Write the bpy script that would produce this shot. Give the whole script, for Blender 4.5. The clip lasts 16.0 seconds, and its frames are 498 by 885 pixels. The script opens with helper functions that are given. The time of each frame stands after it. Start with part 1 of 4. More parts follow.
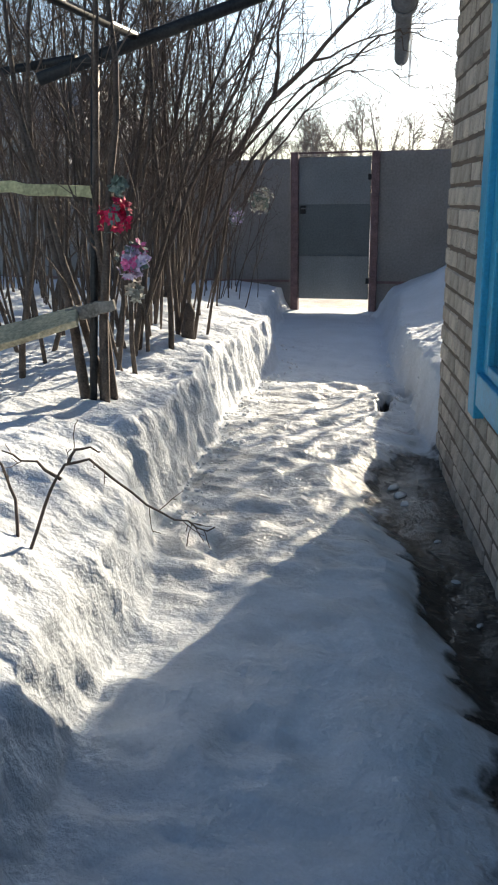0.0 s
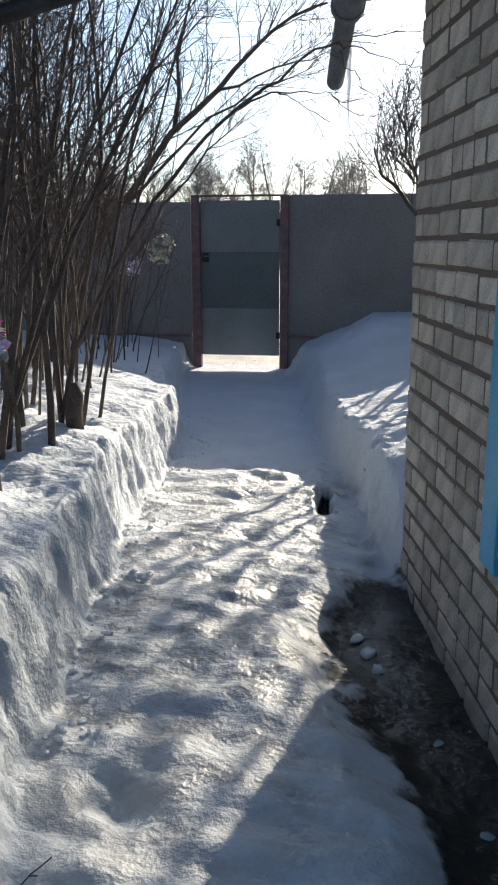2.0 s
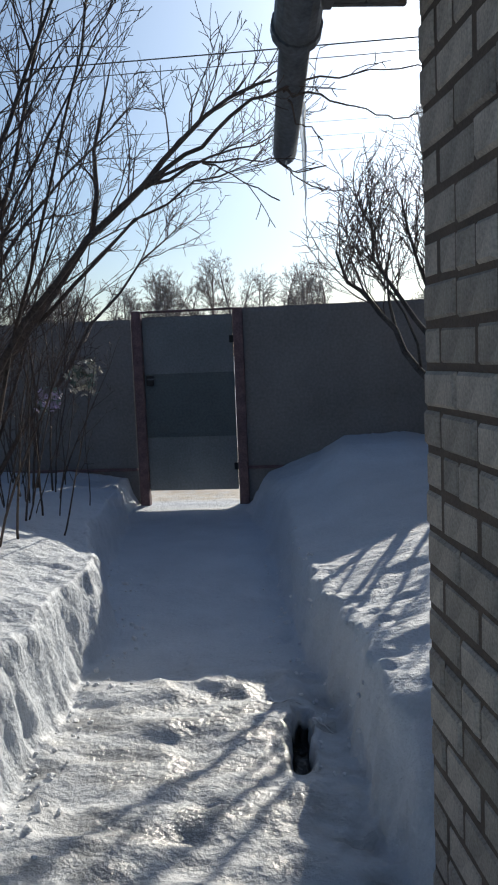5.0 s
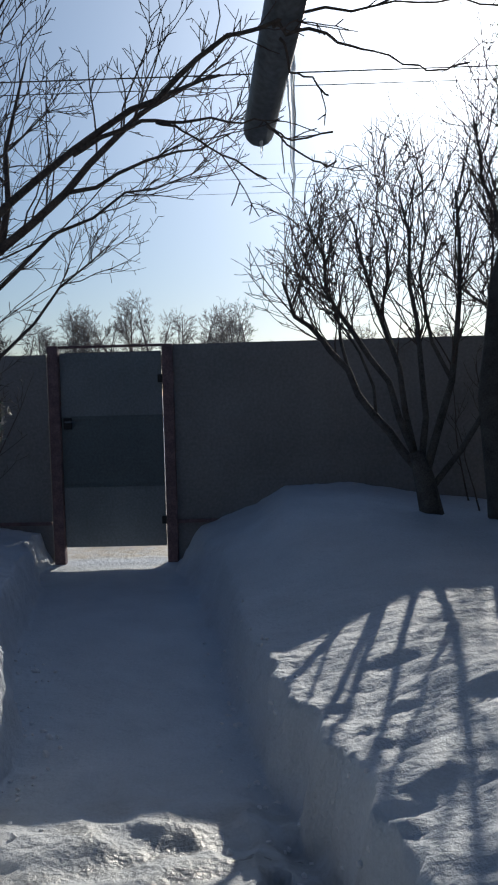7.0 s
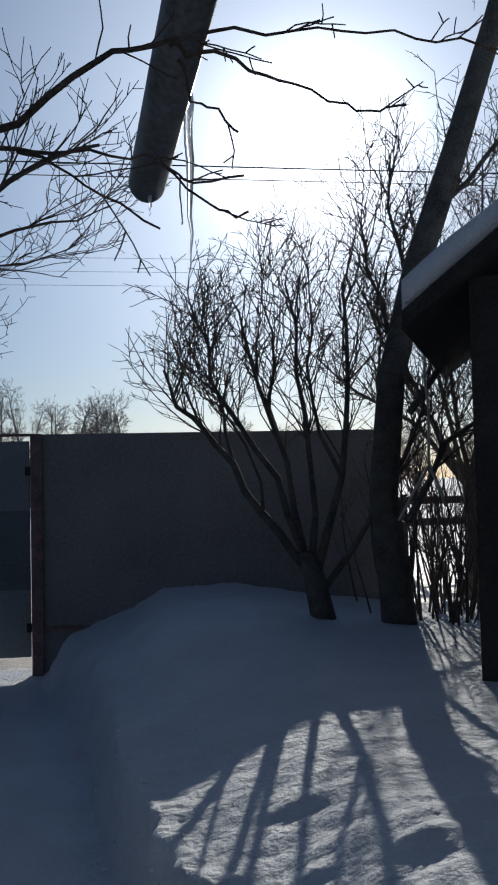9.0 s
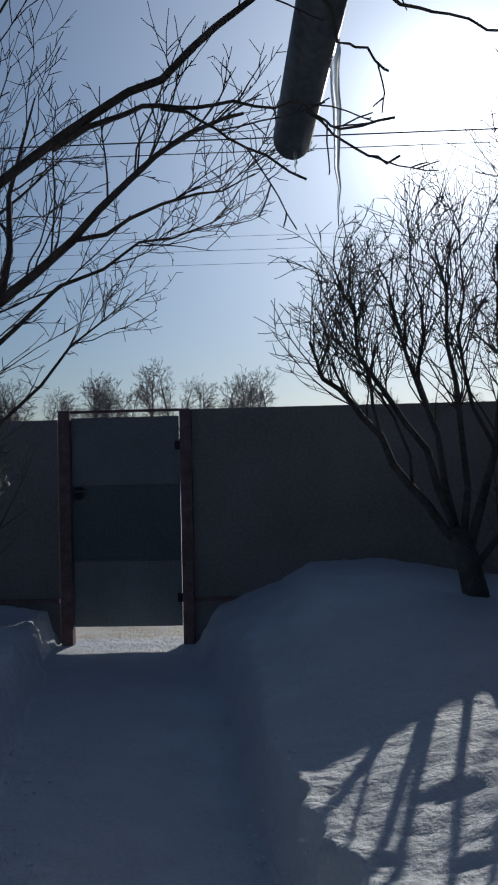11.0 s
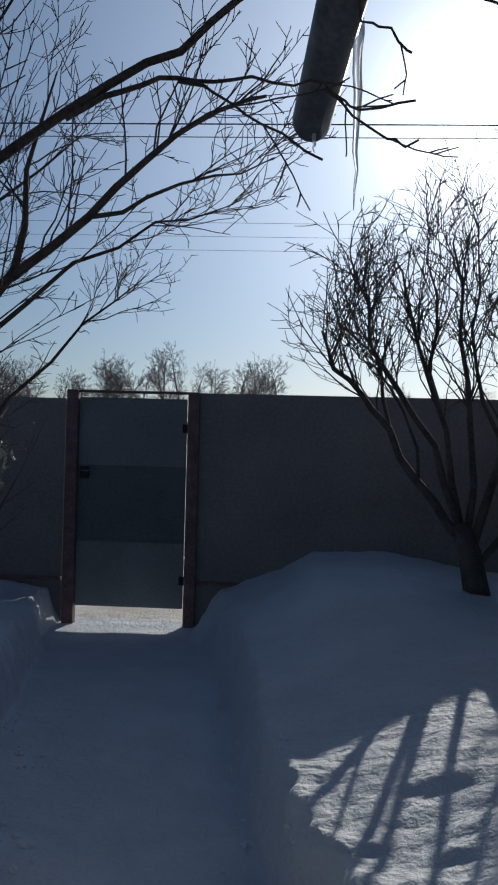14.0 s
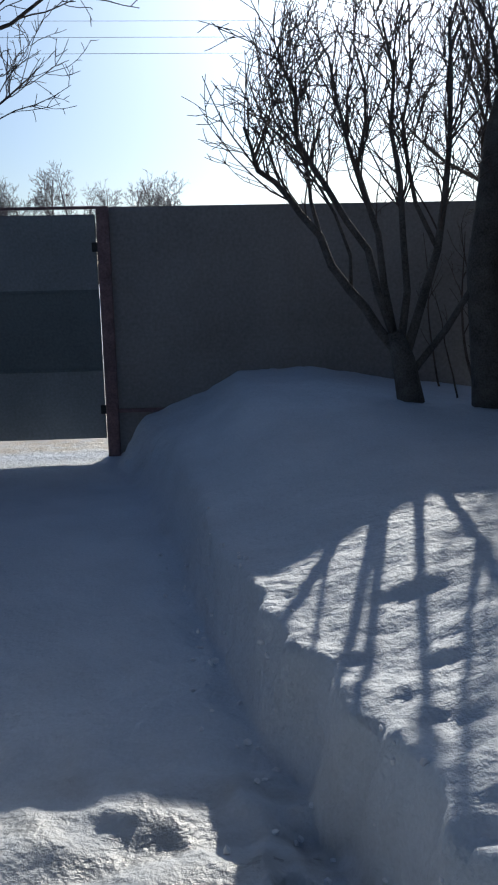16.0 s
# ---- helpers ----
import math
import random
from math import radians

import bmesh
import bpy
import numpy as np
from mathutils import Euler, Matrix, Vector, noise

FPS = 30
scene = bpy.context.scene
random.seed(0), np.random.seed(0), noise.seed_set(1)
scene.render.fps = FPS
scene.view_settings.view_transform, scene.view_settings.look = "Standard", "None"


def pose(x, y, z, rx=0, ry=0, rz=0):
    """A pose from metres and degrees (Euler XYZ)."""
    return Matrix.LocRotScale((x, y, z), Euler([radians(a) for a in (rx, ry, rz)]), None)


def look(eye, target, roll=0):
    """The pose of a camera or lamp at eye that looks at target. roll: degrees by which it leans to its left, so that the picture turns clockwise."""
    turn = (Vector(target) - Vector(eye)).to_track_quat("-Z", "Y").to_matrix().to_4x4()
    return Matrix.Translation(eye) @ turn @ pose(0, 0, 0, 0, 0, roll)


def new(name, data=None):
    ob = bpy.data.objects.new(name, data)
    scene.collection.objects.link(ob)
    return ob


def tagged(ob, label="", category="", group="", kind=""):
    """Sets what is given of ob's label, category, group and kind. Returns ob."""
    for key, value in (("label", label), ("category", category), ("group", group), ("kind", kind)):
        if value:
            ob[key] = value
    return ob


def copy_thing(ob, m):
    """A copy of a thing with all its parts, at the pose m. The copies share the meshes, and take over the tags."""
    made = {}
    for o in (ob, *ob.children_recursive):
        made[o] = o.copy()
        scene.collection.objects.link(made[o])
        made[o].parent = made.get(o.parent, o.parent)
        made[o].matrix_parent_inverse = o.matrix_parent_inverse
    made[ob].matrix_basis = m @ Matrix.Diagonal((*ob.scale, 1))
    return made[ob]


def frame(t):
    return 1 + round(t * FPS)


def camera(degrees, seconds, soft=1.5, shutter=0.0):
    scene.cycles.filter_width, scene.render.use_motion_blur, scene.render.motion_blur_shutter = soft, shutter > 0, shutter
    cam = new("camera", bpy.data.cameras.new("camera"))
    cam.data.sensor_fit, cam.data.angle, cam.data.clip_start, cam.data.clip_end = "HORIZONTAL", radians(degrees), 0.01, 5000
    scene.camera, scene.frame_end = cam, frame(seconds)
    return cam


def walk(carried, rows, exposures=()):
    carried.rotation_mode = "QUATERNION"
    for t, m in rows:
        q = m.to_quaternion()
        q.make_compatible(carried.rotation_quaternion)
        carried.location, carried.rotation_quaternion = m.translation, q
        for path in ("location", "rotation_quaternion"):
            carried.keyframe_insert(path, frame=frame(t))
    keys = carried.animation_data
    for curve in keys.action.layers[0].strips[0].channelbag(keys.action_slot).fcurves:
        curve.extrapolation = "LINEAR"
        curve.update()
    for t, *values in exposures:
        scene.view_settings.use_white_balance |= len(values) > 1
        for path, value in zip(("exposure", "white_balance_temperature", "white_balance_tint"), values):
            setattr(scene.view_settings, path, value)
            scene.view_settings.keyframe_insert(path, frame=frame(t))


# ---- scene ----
cam = camera(33.1, 16.0, soft=2.1)
PATH = [
    (0, (0.732, 0.037, 1.357), (0.166, 1.872, 0.799), -0.7),
    (0.5, (0.602, 0.297, 1.366), (0.154, 2.184, 0.879), 0.8),
    (1, (0.487, 0.554, 1.407), (0.264, 2.497, 0.991), 0.4),
    (1.5, (0.415, 0.885, 1.401), (0.03, 2.787, 0.922), 0.6),
    (2, (0.342, 1.163, 1.399), (0.01, 3.079, 0.932), -0.1),
    (2.5, (0.271, 1.396, 1.444), (0.093, 3.365, 1.139), -1.7),
    (3, (0.28, 1.59, 1.428), (0.009, 3.552, 1.15), -2.0),
    (3.5, (0.313, 1.835, 1.471), (-0.046, 3.785, 1.207), -1.3),
    (6, (0.141, 2.92, 1.454), (0.065, 4.909, 1.256), -1.7),
    (6.5, (0.075, 3.094, 1.457), (0.105, 5.086, 1.275), -0.2),
    (7, (0.023, 3.331, 1.458), (-0.039, 5.326, 1.338), -1.5),
    (7.5, (0.03, 3.493, 1.47), (0.044, 5.492, 1.421), -0.0),
    (8, (-0.042, 3.626, 1.481), (0.192, 5.611, 1.528), -0.6),
    (8.5, (-0.082, 3.717, 1.483), (0.292, 5.681, 1.527), -2.0),
    (9, (-0.009, 3.767, 1.487), (0.231, 5.751, 1.577), -1.3),
    (9.5, (0.007, 3.781, 1.465), (0.112, 5.774, 1.586), -0.6),
    (10, (-0.015, 3.802, 1.462), (-0.105, 5.799, 1.524), -1.3),
    (12.5, (-0.007, 3.832, 1.466), (-0.126, 5.829, 1.488), -1.1),
    (13, (-0.015, 3.836, 1.468), (-0.159, 5.831, 1.469), 0.4),
    (13.5, (-0.015, 3.836, 1.464), (-0.133, 5.832, 1.483), -0.1),
    (14, (-0.001, 3.839, 1.452), (-0.13, 5.835, 1.466), 1.5),
    (14.5, (-0.001, 3.876, 1.426), (-0.166, 5.866, 1.309), 0.1),
    (15, (-0.053, 3.952, 1.401), (-0.055, 5.936, 1.145), 0.5),
    (15.5, (-0.135, 4.009, 1.399), (-0.026, 5.98, 1.074), -0.8),
    (16, (-0.167, 4.076, 1.388), (-0.066, 6.034, 0.99), -1.2),
]
walk(cam, [(t, look(eye, target, roll)) for t, eye, target, roll in PATH],
     exposures=[(0, 1.28, 7050, 10), (0.5, 1.05, 6850, 10), (1.0, 0.95, 6600, 10), (1.5, 1.1, 6750, 10), (2.0, 0.95, 6600, 10), (2.5, 0.75, 6500, 10), (3.5, 0.42, 6350, 10), (6.0, 0.1, 6100, 10), (7.5, -0.42, 5980, 10), (8.5, -0.52, 5950, 10),
                (9.0, -0.6, 5900, 10), (9.5, -0.85, 5800, 10), (10.0, -0.82, 5800, 10), (12.5, -0.75, 5820, 10), (13.0, -0.65, 5850, 10), (14.0, -0.6, 5880, 10), (14.5, -0.5, 5880, 10), (15.0, -0.2, 5850, 10), (16.0, 0.02, 5850, 10)])

# ---------------------------------------------------------------- light
SUN_AZ, SUN_EL = 12.0, 21.3      # degrees to the right of +y, above the horizon
world = bpy.data.worlds.new("winter_sky")
scene.world = world
world.use_nodes = True
wn = world.node_tree.nodes
sky = wn.new("ShaderNodeTexSky")
sky.sky_type, sky.sun_disc = "NISHITA", False
sky.sun_elevation, sky.sun_rotation = radians(SUN_EL), radians(SUN_AZ)
sky.dust_density, sky.air_density, sky.ozone_density = 0.4, 1.0, 3.0
world.node_tree.links.new(sky.outputs[0], wn["Background"].inputs[0])
wn["Background"].inputs[1].default_value = 0.063
# bright haze of the low sky round the sun: forward scattering that the sky model leaves out
wl = world.node_tree.links
sun_to = (math.sin(radians(SUN_AZ)) * math.cos(radians(SUN_EL)), math.cos(radians(SUN_AZ)) * math.cos(radians(SUN_EL)), math.sin(radians(SUN_EL)))
coord, dot = wn.new("ShaderNodeTexCoord"), wn.new("ShaderNodeVectorMath")
dot.operation = "DOT_PRODUCT"
dot.inputs[1].default_value = sun_to
wl.new(coord.outputs["Generated"], dot.inputs[0])
last = wn["Background"].outputs[0]
for power, amount, tone in ((260, 2.6, (1.0, 0.98, 0.95)), (34, 0.5, (1.0, 0.98, 0.95)), (7, 0.52, (0.74, 0.87, 1.0))):
    clamp, up, mul = (wn.new("ShaderNodeMath") for _ in range(3))
    clamp.operation, up.operation, mul.operation = "MAXIMUM", "POWER", "MULTIPLY"
    clamp.inputs[1].default_value, up.inputs[1].default_value, mul.inputs[1].default_value = 0.0, power, amount
    wl.new(dot.outputs["Value"], clamp.inputs[0])
    wl.new(clamp.outputs[0], up.inputs[0])
    wl.new(up.outputs[0], mul.inputs[0])
    haze, total = wn.new("ShaderNodeBackground"), wn.new("ShaderNodeAddShader")
    haze.inputs[0].default_value = (*tone, 1)
    wl.new(mul.outputs[0], haze.inputs[1])
    wl.new(last, total.inputs[0])
    wl.new(haze.outputs[0], total.inputs[1])
    last = total.outputs[0]
wl.new(last, wn["World Output"].inputs[0])
sun_data = bpy.data.lights.new("sun", "SUN")
sun_data.energy, sun_data.angle, sun_data.color = 4.1, radians(0.5), (1.0, 0.90, 0.74)
sun = new("sun", sun_data)
sun_dir = Vector((math.sin(radians(SUN_AZ)) * math.cos(radians(SUN_EL)), math.cos(radians(SUN_AZ)) * math.cos(radians(SUN_EL)), math.sin(radians(SUN_EL))))
sun.matrix_world = look(sun_dir * 40, (0, 0, 0))


# ---------------------------------------------------------------- materials
def material(name, color, rough=0.7, metal=0.0, vary=0.15, scale=8.0, fine=60.0, bump=0.1, dist=0.01, tint=None, per_object=0.0, island=0.0):
    """Base colour with variation at two scales, and relief."""
    m = bpy.data.materials.new(name)
    m.use_nodes = True
    nt = m.node_tree
    b = nt.nodes["Principled BSDF"]
    tc = nt.nodes.new("ShaderNodeTexCoord")
    n1, n2 = nt.nodes.new("ShaderNodeTexNoise"), nt.nodes.new("ShaderNodeTexNoise")
    for n, s, d in ((n1, scale, 4), (n2, fine, 3)):
        n.inputs["Scale"].default_value, n.inputs["Detail"].default_value = s, d
        nt.links.new(tc.outputs["Object"], n.inputs["Vector"])
    add = nt.nodes.new("ShaderNodeMath")
    add.operation = "ADD"
    nt.links.new(n1.outputs["Fac"], add.inputs[0])
    nt.links.new(n2.outputs["Fac"], add.inputs[1])
    ramp = nt.nodes.new("ShaderNodeMapRange")
    ramp.inputs["From Min"].default_value, ramp.inputs["From Max"].default_value = 0.7, 1.3
    nt.links.new(add.outputs[0], ramp.inputs["Value"])
    mix = nt.nodes.new("ShaderNodeMix")
    mix.data_type = "RGBA"
    lo = tint or tuple(c * (1 - 2 * vary) for c in color)
    mix.inputs["A"].default_value, mix.inputs["B"].default_value = (*lo, 1), (*(min(1, c * (1 + vary)) for c in color), 1)
    nt.links.new(ramp.outputs[0], mix.inputs["Factor"])
    last = mix.outputs["Result"]
    if per_object or island:
        src = nt.nodes.new("ShaderNodeObjectInfo" if per_object else "ShaderNodeNewGeometry")
        amount = per_object or island
        mr = nt.nodes.new("ShaderNodeMapRange")
        mr.inputs["To Min"].default_value, mr.inputs["To Max"].default_value = 1 - amount, 1 + amount * 0.5
        nt.links.new(src.outputs["Random" if per_object else "Random Per Island"], mr.inputs["Value"])
        hsv = nt.nodes.new("ShaderNodeHueSaturation")
        nt.links.new(mr.outputs[0], hsv.inputs["Value"])
        nt.links.new(last, hsv.inputs["Color"])
        last = hsv.outputs["Color"]
    nt.links.new(last, b.inputs["Base Color"])
    b.inputs["Roughness"].default_value, b.inputs["Metallic"].default_value = rough, metal
    if bump:
        bp = nt.nodes.new("ShaderNodeBump")
        bp.inputs["Strength"].default_value, bp.inputs["Distance"].default_value = bump, dist
        nt.links.new(add.outputs[0], bp.inputs["Height"])
        nt.links.new(bp.outputs[0], b.inputs["Normal"])
    return m


def ground_material():
    """Snow, with icy trodden patches and wet bare soil by zone (R: trodden, G: soil, B: sandy road)."""
    m = material("snow", (0.70, 0.745, 0.805), 0.65, vary=0.04, scale=3.0, fine=90.0, bump=0.0, tint=(0.60, 0.645, 0.70))
    nt = m.node_tree
    b = nt.nodes["Principled BSDF"]
    snow_col = b.inputs["Base Color"].links[0].from_socket
    tc = nt.nodes.new("ShaderNodeTexCoord")
    att = nt.nodes.new("ShaderNodeAttribute")
    att.attribute_name = "zone"
    sep = nt.nodes.new("ShaderNodeSeparateColor")
    nt.links.new(att.outputs["Color"], sep.inputs[0])

    def noise_tex(scale, detail, stretch=None):
        n = nt.nodes.new("ShaderNodeTexNoise")
        n.inputs["Scale"].default_value, n.inputs["Detail"].default_value = scale, detail
        if stretch:
            mp = nt.nodes.new("ShaderNodeMapping")
            mp.inputs["Scale"].default_value = stretch
            nt.links.new(tc.outputs["Object"], mp.inputs["Vector"])
            nt.links.new(mp.outputs[0], n.inputs["Vector"])
        else:
            nt.links.new(tc.outputs["Object"], n.inputs["Vector"])
        return n.outputs["Fac"]

    def remap(sock, a, c, lo=0.0, hi=1.0):
        n = nt.nodes.new("ShaderNodeMapRange")
        for k, v in zip(("From Min", "From Max", "To Min", "To Max"), (a, c, lo, hi)):
            n.inputs[k].default_value = v
        nt.links.new(sock, n.inputs["Value"])
        return n.outputs[0]

    def calc(op, a, c):
        n = nt.nodes.new("ShaderNodeMath")
        n.operation = op
        for k, v in ((0, a), (1, c)):
            if isinstance(v, (int, float)):
                n.inputs[k].default_value = v
            else:
                nt.links.new(v, n.inputs[k])
        return n.outputs[0]

    def blend(fac, a, c):
        n = nt.nodes.new("ShaderNodeMix")
        n.data_type = "RGBA"
        nt.links.new(fac, n.inputs["Factor"])
        for k, v in (("A", a), ("B", c)):
            if isinstance(v, tuple):
                n.inputs[k].default_value = (*v, 1)
            else:
                nt.links.new(v, n.inputs[k])
        return n.outputs["Result"]

    patches = remap(noise_tex(4.5, 6, (1.0, 1.7, 1.0)), 0.43, 0.60)
    ice = calc("MULTIPLY", patches, sep.outputs["Red"])
    col = blend(calc("MULTIPLY", sep.outputs["Red"], 0.5), snow_col, (0.56, 0.56, 0.555))
    col = blend(calc("MULTIPLY", ice, 0.62), col, (0.28, 0.275, 0.26))
    soil = remap(calc("ADD", sep.outputs["Green"], remap(noise_tex(9.0, 5), 0.3, 0.7, -0.25, 0.25)), 0.4, 0.62)
    col = blend(soil, col, blend(noise_tex(30.0, 4), (0.012, 0.011, 0.01), (0.04, 0.034, 0.029)))
    road = calc("MULTIPLY", sep.outputs["Blue"], remap(noise_tex(7.0, 5), 0.3, 0.6, 0.35, 1.0))
    col = blend(road, col, (0.50, 0.43, 0.34))
    nt.links.new(col, b.inputs["Base Color"])
    rough = calc("SUBTRACT", 0.7, calc("MULTIPLY", ice, 0.5))
    rough = calc("SUBTRACT", rough, calc("MULTIPLY", calc("MULTIPLY", soil, remap(noise_tex(6.0, 3), 0.35, 0.55)), 0.55))
    nt.links.new(rough, b.inputs["Roughness"])
    h = calc("ADD", calc("MULTIPLY", noise_tex(38.0, 5), 0.7), calc("MULTIPLY", noise_tex(170.0, 3), 0.15))
    h = calc("ADD", h, calc("MULTIPLY", noise_tex(9.0, 4, (1.0, 1.0, 0.3)), 0.9))
    bp = nt.nodes.new("ShaderNodeBump")
    bp.inputs["Strength"].default_value, bp.inputs["Distance"].default_value = 0.6, 0.03
    nt.links.new(h, bp.inputs["Height"])
    nt.links.new(bp.outputs[0], b.inputs["Normal"])
    return m


SNOW = ground_material()
ROOF_SNOW = material("roof_snow", (0.86, 0.87, 0.89), 0.65, vary=0.03, scale=4, fine=60, bump=0.4, dist=0.03)
MORTAR = material("mortar", (0.15, 0.115, 0.09), 0.9, scale=6, fine=120, bump=0.5, dist=0.006)
BRICK = material("silicate_brick", (0.52, 0.465, 0.395), 0.88, vary=0.2, scale=11, fine=130, bump=0.6, dist=0.006, per_object=0.3)
BRICK_REST = material("silicate_brick_rest", (0.50, 0.465, 0.42), 0.88, vary=0.2, scale=14, fine=150, bump=0.4, dist=0.004, island=0.16)
BLUE = material("blue_paint", (0.012, 0.33, 0.55), 0.45, vary=0.12, scale=12, fine=90, bump=0.15, dist=0.003)
SHEET = material("grey_brown_sheet_steel", (0.262, 0.250, 0.245), 0.6, vary=0.14, scale=1.6, fine=40, bump=0.06, dist=0.004)
GATE_MID = material("green_grey_sheet_steel", (0.13, 0.157, 0.165), 0.55, vary=0.14, scale=2, fine=50, bump=0.06, dist=0.004)
GATE_PALE = material("pale_sheet_steel", (0.225, 0.247, 0.26), 0.55, vary=0.14, scale=2, fine=50, bump=0.06, dist=0.004)
RUST = material("red_brown_primer", (0.20, 0.125, 0.13), 0.6, vary=0.25, scale=9, fine=80, bump=0.12, dist=0.003)
DARK_IRON = material("dark_iron", (0.03, 0.032, 0.035), 0.55, metal=0.4, vary=0.3, scale=10, fine=90, bump=0.15, dist=0.003)
ZINC = material("weathered_zinc", (0.15, 0.165, 0.185), 0.5, metal=0.2, vary=0.25, scale=9, fine=70, bump=0.1, dist=0.003)
BARK = material("bark", (0.125, 0.098, 0.083), 0.85, vary=0.3, scale=14, fine=120, bump=0.6, dist=0.006, island=0.35)
BARK_GREY = material("grey_bark", (0.13, 0.118, 0.105), 0.85, vary=0.3, scale=9, fine=90, bump=0.7, dist=0.01)
TWIG = material("twig_bark", (0.14, 0.105, 0.088), 0.8, vary=0.25, scale=9, fine=60, bump=0.0, island=0.4)
# twig colour lifted to put the bright haze over distant trees into it
HAZED_TWIG = material("hazed_twig", (0.30, 0.25, 0.225), 0.9, vary=0.2, scale=1, fine=8, bump=0.0)
OLD_WOOD = material("weathered_board", (0.62, 0.52, 0.34), 0.8, vary=0.25, scale=7, fine=70, bump=0.4, dist=0.004)
GREEN_WOOD = material("green_tinged_slat", (0.55, 0.53, 0.30), 0.8, vary=0.25, scale=7, fine=70, bump=0.4, dist=0.004)
GREY_WOOD = material("grey_split_wood", (0.26, 0.24, 0.21), 0.85, vary=0.3, scale=9, fine=80, bump=0.5, dist=0.004)
SHED_WOOD = material("dark_shed_boards", (0.05, 0.047, 0.043), 0.85, vary=0.25, scale=5, fine=60, bump=0.3, dist=0.006, island=0.3)
SOFFIT = material("grey_soffit", (0.13, 0.125, 0.12), 0.8, vary=0.2, scale=5, fine=60, bump=0.2, dist=0.004)
PLASTER = material("ochre_lintel", (0.34, 0.24, 0.13), 0.9, vary=0.15, scale=8, fine=80, bump=0.2, dist=0.004)
PINK = material("pink_cloth", (0.75, 0.02, 0.12), 0.7, vary=0.25, scale=20, fine=90, bump=0.0, island=0.3)
LILAC = material("lilac_cloth", (0.62, 0.55, 0.75), 0.7, vary=0.2, scale=20, fine=90, bump=0.0, island=0.3)
ROSE = material("rose_cloth", (0.78, 0.16, 0.40), 0.7, vary=0.2, scale=20, fine=90, bump=0.0, island=0.3)
PALE = material("pale_dry_petals", (0.58, 0.56, 0.50), 0.8, vary=0.2, scale=20, fine=90, bump=0.0, island=0.3)
LEAF = material("faded_plastic_leaf", (0.22, 0.30, 0.27), 0.6, vary=0.2, scale=20, fine=90, bump=0.0, island=0.3)
ROPE = material("pale_rope", (0.55, 0.52, 0.46), 0.9, vary=0.2, scale=40, fine=200, bump=0.3, dist=0.003)
CABLE = material("black_cable", (0.02, 0.02, 0.02), 0.6, vary=0.1, bump=0.0)
SLATE = material("grey_roof_sheet", (0.22, 0.23, 0.25), 0.7, vary=0.15, scale=2, fine=20, bump=0.2, dist=0.01)
# dark colour that puts the dimness indoors onto the room surfaces
ROOM = material("room_dimness", (0.10, 0.11, 0.12), 0.9, vary=0.1, scale=3, fine=30, bump=0.0)


def clear_material(name, rough, ior, color=(1, 1, 1), clear=1.0):
    m = bpy.data.materials.new(name)
    m.use_nodes = True
    b = m.node_tree.nodes["Principled BSDF"]
    b.inputs["Base Color"].default_value = (*color, 1)
    b.inputs["Roughness"].default_value, b.inputs["IOR"].default_value = rough, ior
    b.inputs["Transmission Weight"].default_value = clear
    return m


GLASS = clear_material("window_glass", 0.0, 1.5)
ICE = clear_material("clear_ice", 0.12, 1.31, (0.93, 0.96, 0.98), 0.55)


# ---------------------------------------------------------------- mesh helpers
def link(name, mesh, mat, parent=None, label="", smooth=False):
    if mat and not mesh.materials:
        mesh.materials.append(mat)
    if smooth:
        mesh.shade_smooth()
    ob = new(name, mesh)
    ob.parent = parent
    if label:
        ob["label"] = label
    return ob


def part(name, bm, mat, parent=None, label="", smooth=False):
    mesh = bpy.data.meshes.new(name)
    bm.to_mesh(mesh)
    bm.free()
    return link(name, mesh, mat, parent, label, smooth)


def thing(name, label, category, at=(0, 0, 0), group="", kind="", turn=0.0):
    ob = new(name)
    ob.matrix_basis = pose(*at, 0, 0, turn)
    return tagged(ob, label, category, group, kind)


def box(size, at=(0, 0, 0), bevel=0.0, m=None, bm=None):
    """A box of that size, its centre at 'at', with bevelled edges."""
    bm = bm or bmesh.new()
    made = bmesh.ops.create_cube(bm, size=1.0, matrix=(m or Matrix()) @ Matrix.Translation(at) @ Matrix.Diagonal((*size, 1)))
    if bevel:
        edges = list({e for v in made["verts"] for e in v.link_edges})
        bmesh.ops.bevel(bm, geom=edges, offset=bevel, segments=2, affect="EDGES", profile=0.6)
    return bm


class Tubes:
    """Collects tapered tubes for one mesh."""

    def __init__(self):
        self.v, self.f = [], []

    def tube(self, pts, radii, sides=5, cap=True):
        start = len(self.v)
        n = len(pts)
        for i, (p, r) in enumerate(zip(pts, radii)):
            d = (pts[min(i + 1, n - 1)] - pts[max(i - 1, 0)])
            d = d.normalized() if d.length > 1e-9 else Vector((0, 0, 1))
            a = d.cross(Vector((0.3, 0.9, 0.1)) if abs(d.y) < 0.9 else Vector((1, 0, 0))).normalized()
            b = d.cross(a)
            for k in range(sides):
                w = 2 * math.pi * k / sides
                self.v.append(p + (a * math.cos(w) + b * math.sin(w)) * r)
        for i in range(n - 1):
            for k in range(sides):
                k2 = (k + 1) % sides
                o = start + i * sides
                self.f.append((o + k, o + k2, o + sides + k2, o + sides + k))
        if cap:
            self.f.append(tuple(start + k for k in reversed(range(sides))))
            self.f.append(tuple(start + (n - 1) * sides + k for k in range(sides)))

    def mesh(self, name):
        me = bpy.data.meshes.new(name)
        me.from_pydata([tuple(v) for v in self.v], [], self.f)
        me.update()
        return me


